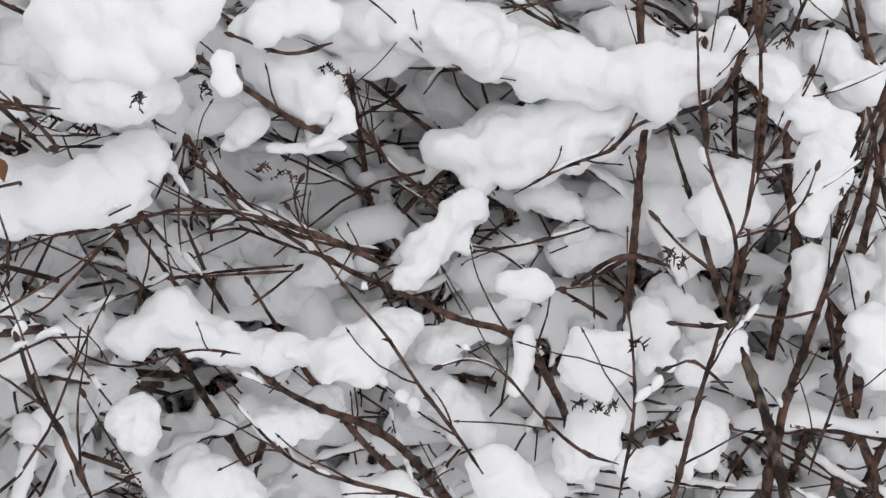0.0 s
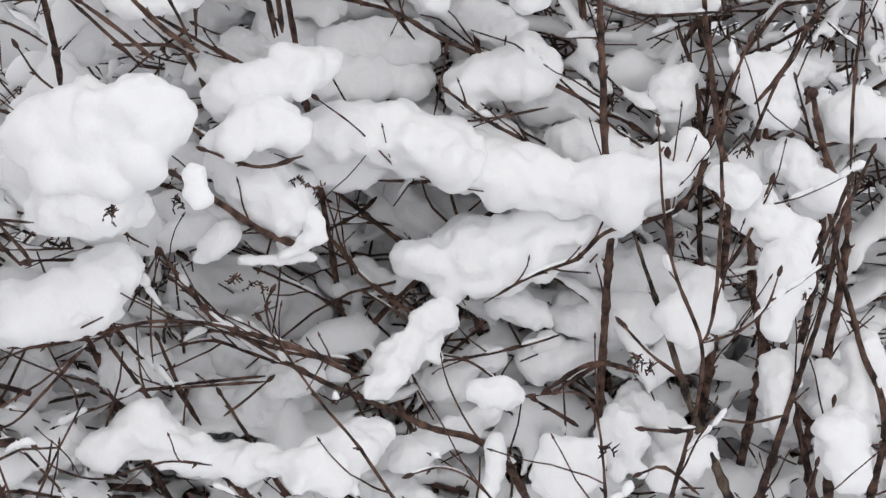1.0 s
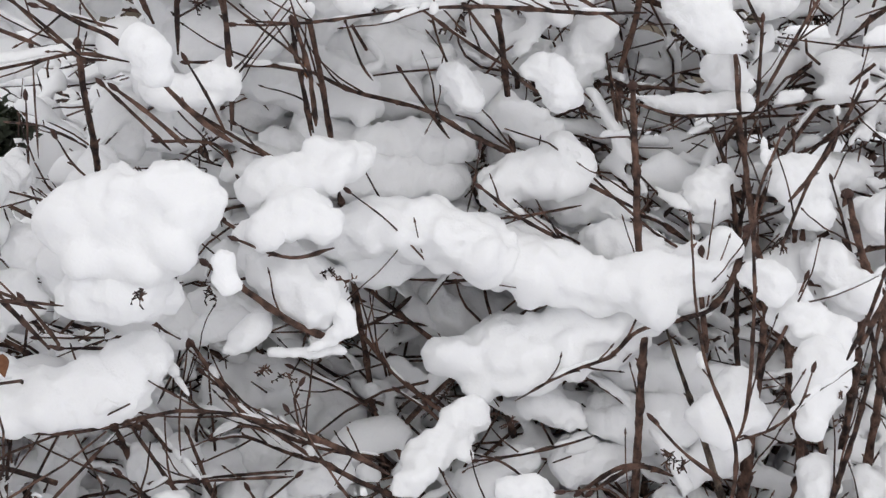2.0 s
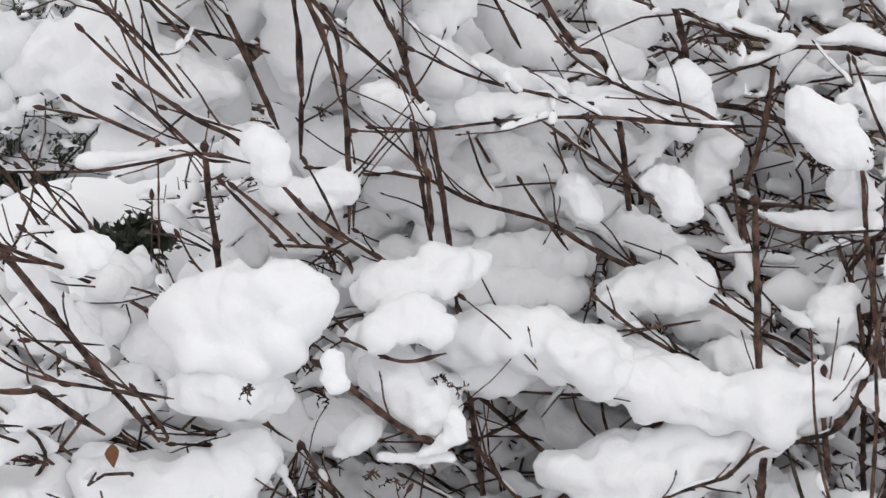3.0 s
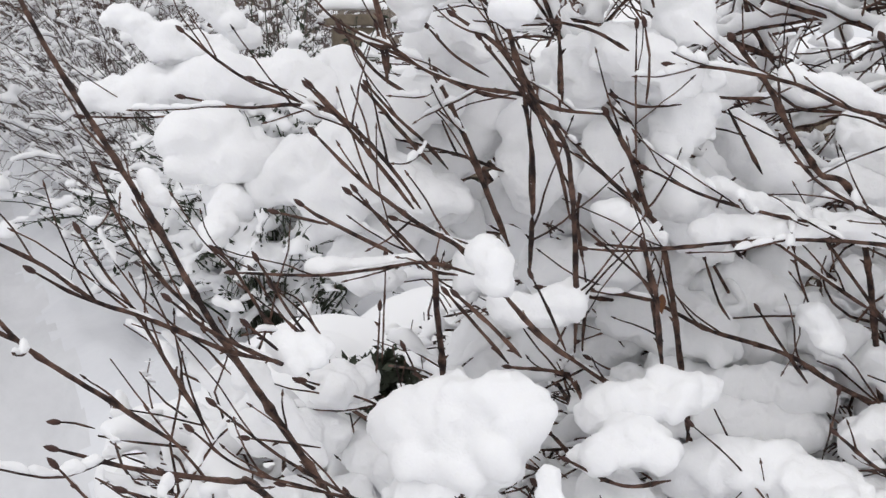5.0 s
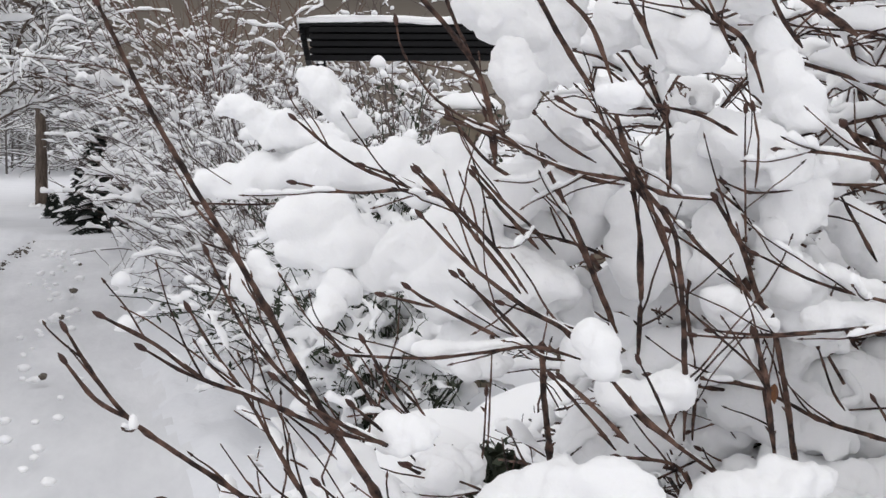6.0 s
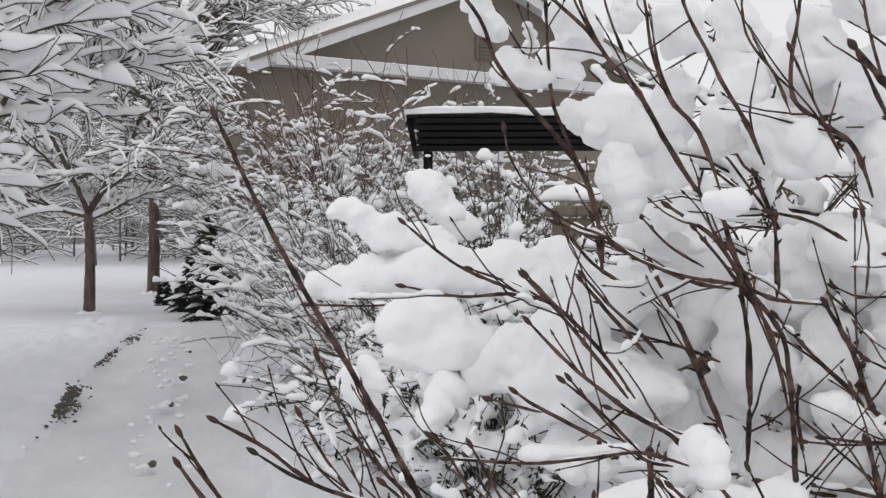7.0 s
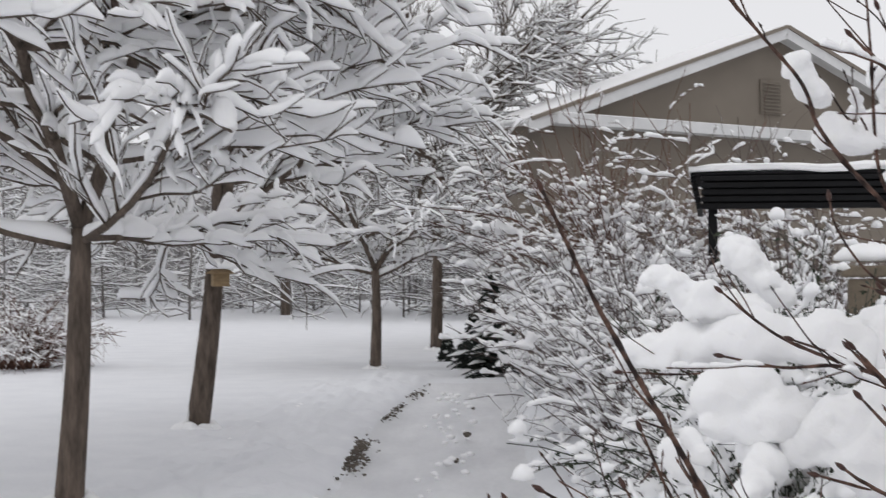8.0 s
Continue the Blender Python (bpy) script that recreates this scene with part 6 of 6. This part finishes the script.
clump([(1.142, 1.860, 1.000, 0.034), (1.201, 1.841, 1.050, 0.039), (1.190, 1.720, 1.068, 0.029)])
clump([(0.993, 2.005, 0.988, 0.039), (0.936, 2.044, 1.050, 0.032)])
clump([(1.320, 1.688, 1.076, 0.030), (1.366, 1.669, 1.134, 0.034)])
clump([(0.607, 1.788, 1.285, 0.032), (0.632, 1.774, 1.278, 0.026)])
clump([(0.328, 1.785, 1.234, 0.014), (0.417, 2.003, 1.309, 0.039), (0.460, 1.990, 1.308, 0.034)])
clump([(0.551, 1.943, 1.240, 0.043), (0.610, 1.925, 1.228, 0.043), (0.650, 1.900, 1.198, 0.032), (0.582, 1.936, 1.294, 0.035)])
clump([(0.650, 1.947, 1.267, 0.039), (0.692, 1.926, 1.232, 0.036)])
clump([(0.865, 1.932, 1.380, 0.040), (0.923, 1.945, 1.435, 0.044), (0.862, 1.967, 1.443, 0.037)])
clump([(0.951, 1.916, 1.044, 0.036), (0.910, 1.926, 1.028, 0.030)])
clump([(0.988, 1.841, 1.006, 0.036), (1.037, 1.812, 0.992, 0.036)])
clump([(1.122, 1.720, 0.954, 0.043), (1.074, 1.746, 0.951, 0.040), (0.995, 1.734, 0.962, 0.039)])
clump([(0.919, 1.637, 0.912, 0.037), (0.969, 1.636, 0.879, 0.041), (1.057, 1.641, 0.898, 0.041)])
clump([(1.131, 1.592, 0.897, 0.041), (1.174, 1.551, 0.881, 0.038)])
clump([(0.930, 1.759, 0.962, 0.028), (0.961, 1.754, 0.989, 0.031)])
clump([(1.286, 1.768, 1.124, 0.030), (1.255, 1.793, 1.138, 0.030)])
clump([(1.181, 1.907, 1.124, 0.041), (1.229, 1.874, 1.152, 0.031)])
clump([(0.452, 1.688, 1.064, 0.023), (0.505, 1.729, 1.064, 0.025)])
clump([(0.358, 1.669, 1.033, 0.025), (0.448, 1.706, 1.000, 0.028)])
clump([(0.505, 1.684, 0.971, 0.031), (0.528, 1.664, 0.945, 0.025)])
clump([(0.401, 1.632, 0.949, 0.024), (0.319, 1.545, 0.968, 0.021)])
clump([(0.658, 1.831, 1.010, 0.027), (0.596, 1.788, 0.980, 0.027)])
clump([(1.016, 1.795, 1.400, 0.028), (1.048, 1.775, 1.424, 0.023)])
clump([(0.959, 1.713, 1.265, 0.018), (0.927, 1.765, 1.245, 0.023)])
clump([(1.267, 1.754, 1.318, 0.033), (1.263, 1.821, 1.345, 0.034)])
clump([(0.219, 1.595, 1.318, 0.014), (0.235, 1.588, 1.291, 0.011)])
clump([(0.670, 1.819, 1.667, 0.024), (0.642, 1.837, 1.544, 0.024), (0.673, 1.826, 1.547, 0.022)])
clump([(0.625, 1.845, 1.466, 0.025), (0.741, 1.863, 1.424, 0.033), (0.673, 1.850, 1.447, 0.025)])
clump([(0.811, 1.781, 1.433, 0.033), (0.837, 1.821, 1.379, 0.030)])
clump([(0.930, 1.781, 1.380, 0.033), (0.902, 1.791, 1.417, 0.027)])
clump([(0.933, 1.768, 1.254, 0.033), (0.972, 1.744, 1.226, 0.033)])
clump([(0.587, 1.846, 1.239, 0.033), (0.643, 1.854, 1.267, 0.033)])
clump([(1.036, 1.916, 1.060, 0.034), (1.091, 1.891, 1.084, 0.034), (1.139, 1.873, 1.117, 0.037)])
clump([(1.053, 1.860, 1.179, 0.028), (1.007, 1.880, 1.151, 0.028)])
clump([(0.807, 1.906, 1.238, 0.043), (0.763, 1.921, 1.244, 0.036)])
clump([(0.654, 1.933, 1.251, 0.039), (0.606, 1.948, 1.260, 0.036), (0.660, 1.913, 1.200, 0.028)])
clump([(0.830, 1.927, 1.157, 0.032), (0.946, 1.908, 1.115, 0.033)])
clump([(0.810, 1.967, 1.085, 0.036), (0.841, 1.940, 1.045, 0.033), (0.799, 1.950, 1.014, 0.033)])
clump([(0.850, 1.797, 0.985, 0.025), (0.988, 1.849, 0.976, 0.036), (1.045, 1.816, 0.993, 0.030)])
clump([(0.443, 1.695, 0.887, 0.031), (0.491, 1.676, 0.942, 0.025)])
clump([(0.422, 1.638, 0.839, 0.035), (0.473, 1.609, 0.816, 0.031)])
clump([(0.925, 1.890, 0.601, 0.047), (0.986, 1.840, 0.567, 0.047), (0.858, 1.914, 0.598, 0.039)])
clump([(0.736, 1.698, 0.806, 0.024), (0.772, 1.685, 0.819, 0.021)])
clump([(1.250, 1.499, 0.884, 0.032), (1.278, 1.413, 0.872, 0.034), (1.309, 1.379, 0.869, 0.031)])
clump([(1.265, 1.442, 0.713, 0.035), (1.306, 1.394, 0.705, 0.032)])
clump([(1.270, 1.395, 0.644, 0.038), (1.204, 1.450, 0.647, 0.032), (1.298, 1.306, 0.684, 0.028)])
clump([(1.429, 1.348, 0.847, 0.029), (1.478, 1.304, 0.868, 0.029)])
clump([(1.238, 1.311, 0.555, 0.029), (1.252, 1.267, 0.530, 0.024), (1.248, 1.235, 0.483, 0.032)])
clump([(1.512, 1.358, 0.353, 0.040), (1.531, 1.321, 0.349, 0.033)])
clump([(1.271, 1.315, 0.601, 0.029), (1.306, 1.297, 0.625, 0.029)])
clump([(1.444, 1.229, 0.531, 0.030), (1.467, 1.235, 0.577, 0.025)])
clump([(1.434, 1.120, 0.606, 0.029), (1.403, 1.129, 0.581, 0.022)])
clump([(1.410, 1.080, 0.536, 0.029), (1.467, 1.115, 0.651, 0.029)])
clump([(1.587, 1.333, 0.904, 0.034), (1.546, 1.235, 0.943, 0.035)])
clump([(1.659, 1.425, 0.933, 0.032), (1.420, 1.324, 0.995, 0.023)])
clump([(1.376, 1.424, 0.939, 0.024), (1.387, 1.427, 0.974, 0.021)])
clump([(1.457, 1.635, 0.906, 0.032), (1.497, 1.603, 0.916, 0.035)])
clump([(1.309, 1.643, 0.793, 0.034), (1.353, 1.587, 0.763, 0.034)])
clump([(1.087, 1.481, 0.596, 0.029), (1.038, 1.495, 0.569, 0.024)])
clump([(0.554, 1.795, 0.621, 0.032), (0.523, 1.785, 0.592, 0.029)])
clump([(0.673, 1.767, 0.593, 0.029), (0.702, 1.754, 0.599, 0.024)])
clump([(0.865, 1.657, 0.570, 0.029), (0.816, 1.657, 0.531, 0.029)])
clump([(0.536, 1.651, 0.584, 0.027), (0.489, 1.655, 0.566, 0.027)])
clump([(0.499, 1.792, 1.753, 0.017), (0.539, 1.791, 1.721, 0.025)])
clump([(0.639, 1.755, 1.750, 0.022), (0.661, 1.753, 1.715, 0.022)])
clump([(0.796, 1.702, 1.735, 0.027), (0.823, 1.696, 1.686, 0.027)])
clump([(0.751, 1.775, 1.719, 0.025), (0.722, 1.778, 1.759, 0.022)])
clump([(0.856, 1.687, 1.637, 0.029), (0.874, 1.671, 1.684, 0.026)])
clump([(0.494, 1.850, 1.699, 0.015), (0.522, 1.840, 1.716, 0.013)])
clump([(0.854, 1.622, 1.739, 0.031), (0.815, 1.631, 1.766, 0.025)])
clump([(0.591, 1.765, 1.783, 0.022), (0.578, 1.772, 1.741, 0.017)])
clump([(0.382, 1.713, 1.757, 0.016), (0.401, 1.724, 1.728, 0.018)])
clump([(0.435, 1.755, 1.685, 0.021), (0.460, 1.748, 1.670, 0.018)])
clump([(0.769, 1.580, 1.026, 0.027), (0.828, 1.560, 1.053, 0.029), (0.885, 1.552, 1.057, 0.025)])
clump([(0.934, 1.863, 1.093, 0.044), (1.013, 1.858, 1.080, 0.049), (1.036, 1.796, 1.050, 0.040)])
clump([(0.836, 2.000, 1.197, 0.045), (0.932, 1.959, 1.167, 0.051), (1.013, 1.911, 1.139, 0.045)])
clump([(1.138, 1.720, 0.726, 0.050), (1.206, 1.669, 0.719, 0.055), (1.300, 1.648, 0.693, 0.057)])
clump([(0.870, 1.779, 0.551, 0.046), (0.907, 1.715, 0.492, 0.042)])
clump([(1.177, 1.622, 0.515, 0.047), (1.227, 1.572, 0.503, 0.047)])
clump([(0.995, 1.817, 0.840, 0.045), (1.085, 1.774, 0.849, 0.051), (1.154, 1.729, 0.869, 0.041)])
clump([(1.020, 1.904, 1.051, 0.042), (1.124, 1.846, 1.043, 0.046)])

clump([(0.897, 1.591, 0.943, 0.039), (0.948, 1.562, 0.949, 0.046), (0.994, 1.524, 0.935, 0.049), (1.040, 1.486, 0.922, 0.047)])
clump([(1.066, 1.483, 0.902, 0.045), (1.115, 1.436, 0.886, 0.043), (1.162, 1.388, 0.872, 0.045), (1.213, 1.346, 0.883, 0.042), (1.258, 1.311, 0.900, 0.034)])
clump([(0.890, 1.829, 0.923, 0.033), (0.927, 1.812, 0.929, 0.034), (0.959, 1.787, 0.909, 0.031)])
clump([(0.771, 1.561, 0.936, 0.034), (0.790, 1.539, 0.909, 0.040), (0.801, 1.517, 0.876, 0.028)])
clump([(0.535, 1.648, 0.952, 0.032), (0.567, 1.627, 0.929, 0.039), (0.612, 1.599, 0.906, 0.032)])
clump([(1.231, 1.609, 0.930, 0.033), (1.280, 1.566, 0.924, 0.034), (1.314, 1.531, 0.915, 0.026)])


# dried flower heads
flower_head((0.723, 1.509, 0.828))
flower_head((0.742, 1.495, 0.821))
flower_head((0.709, 1.635, 0.891))
flower_head((0.964, 1.466, 0.744))
flower_head((1.068, 1.161, 0.761))
flower_head((1.079, 1.143, 0.754))
flower_head((1.262, 1.071, 0.826))
flower_head((1.257, 1.053, 0.797))
flower_head((0.919, 1.129, 0.619))
flower_head((0.935, 1.112, 0.617))
flower_head((0.993, 1.119, 0.683))
flower_head((1.211, 1.023, 0.516))
flower_head((0.432, 1.321, 0.607))
flower_head((0.423, 1.342, 0.629))
flower_head((0.992, 1.370, 0.741))
flower_head((0.946, 1.105, 0.621))
flower_head((0.664, 1.547, 1.527))
flower_head((0.693, 1.535, 1.527))
flower_head((0.683, 1.551, 1.496))
flower_head((0.667, 1.545, 1.543))
flower_head((0.816, 1.513, 0.934))
flower_head((0.522, 1.520, 1.023))
flower_head((0.501, 1.543, 1.067))
flower_head((1.370, 1.370, 1.193))
flower_head((1.330, 1.237, 1.115))
flower_head((1.258, 1.181, 0.983))
flower_head((0.513, 1.501, 1.027))
flower_head((0.529, 1.412, 1.007))
flower_head((0.844, 1.526, 0.911))
flower_head((0.732, 1.671, 1.252))
dry_leaf((0.395, 1.482, 0.939))
dry_leaf((0.934, 1.763, 1.138))

tagged(LINE_SNOW.object("snow_on_branches", SNOW), "thin broken line of snow along the shrub's branches", "snow", kind="stuff")
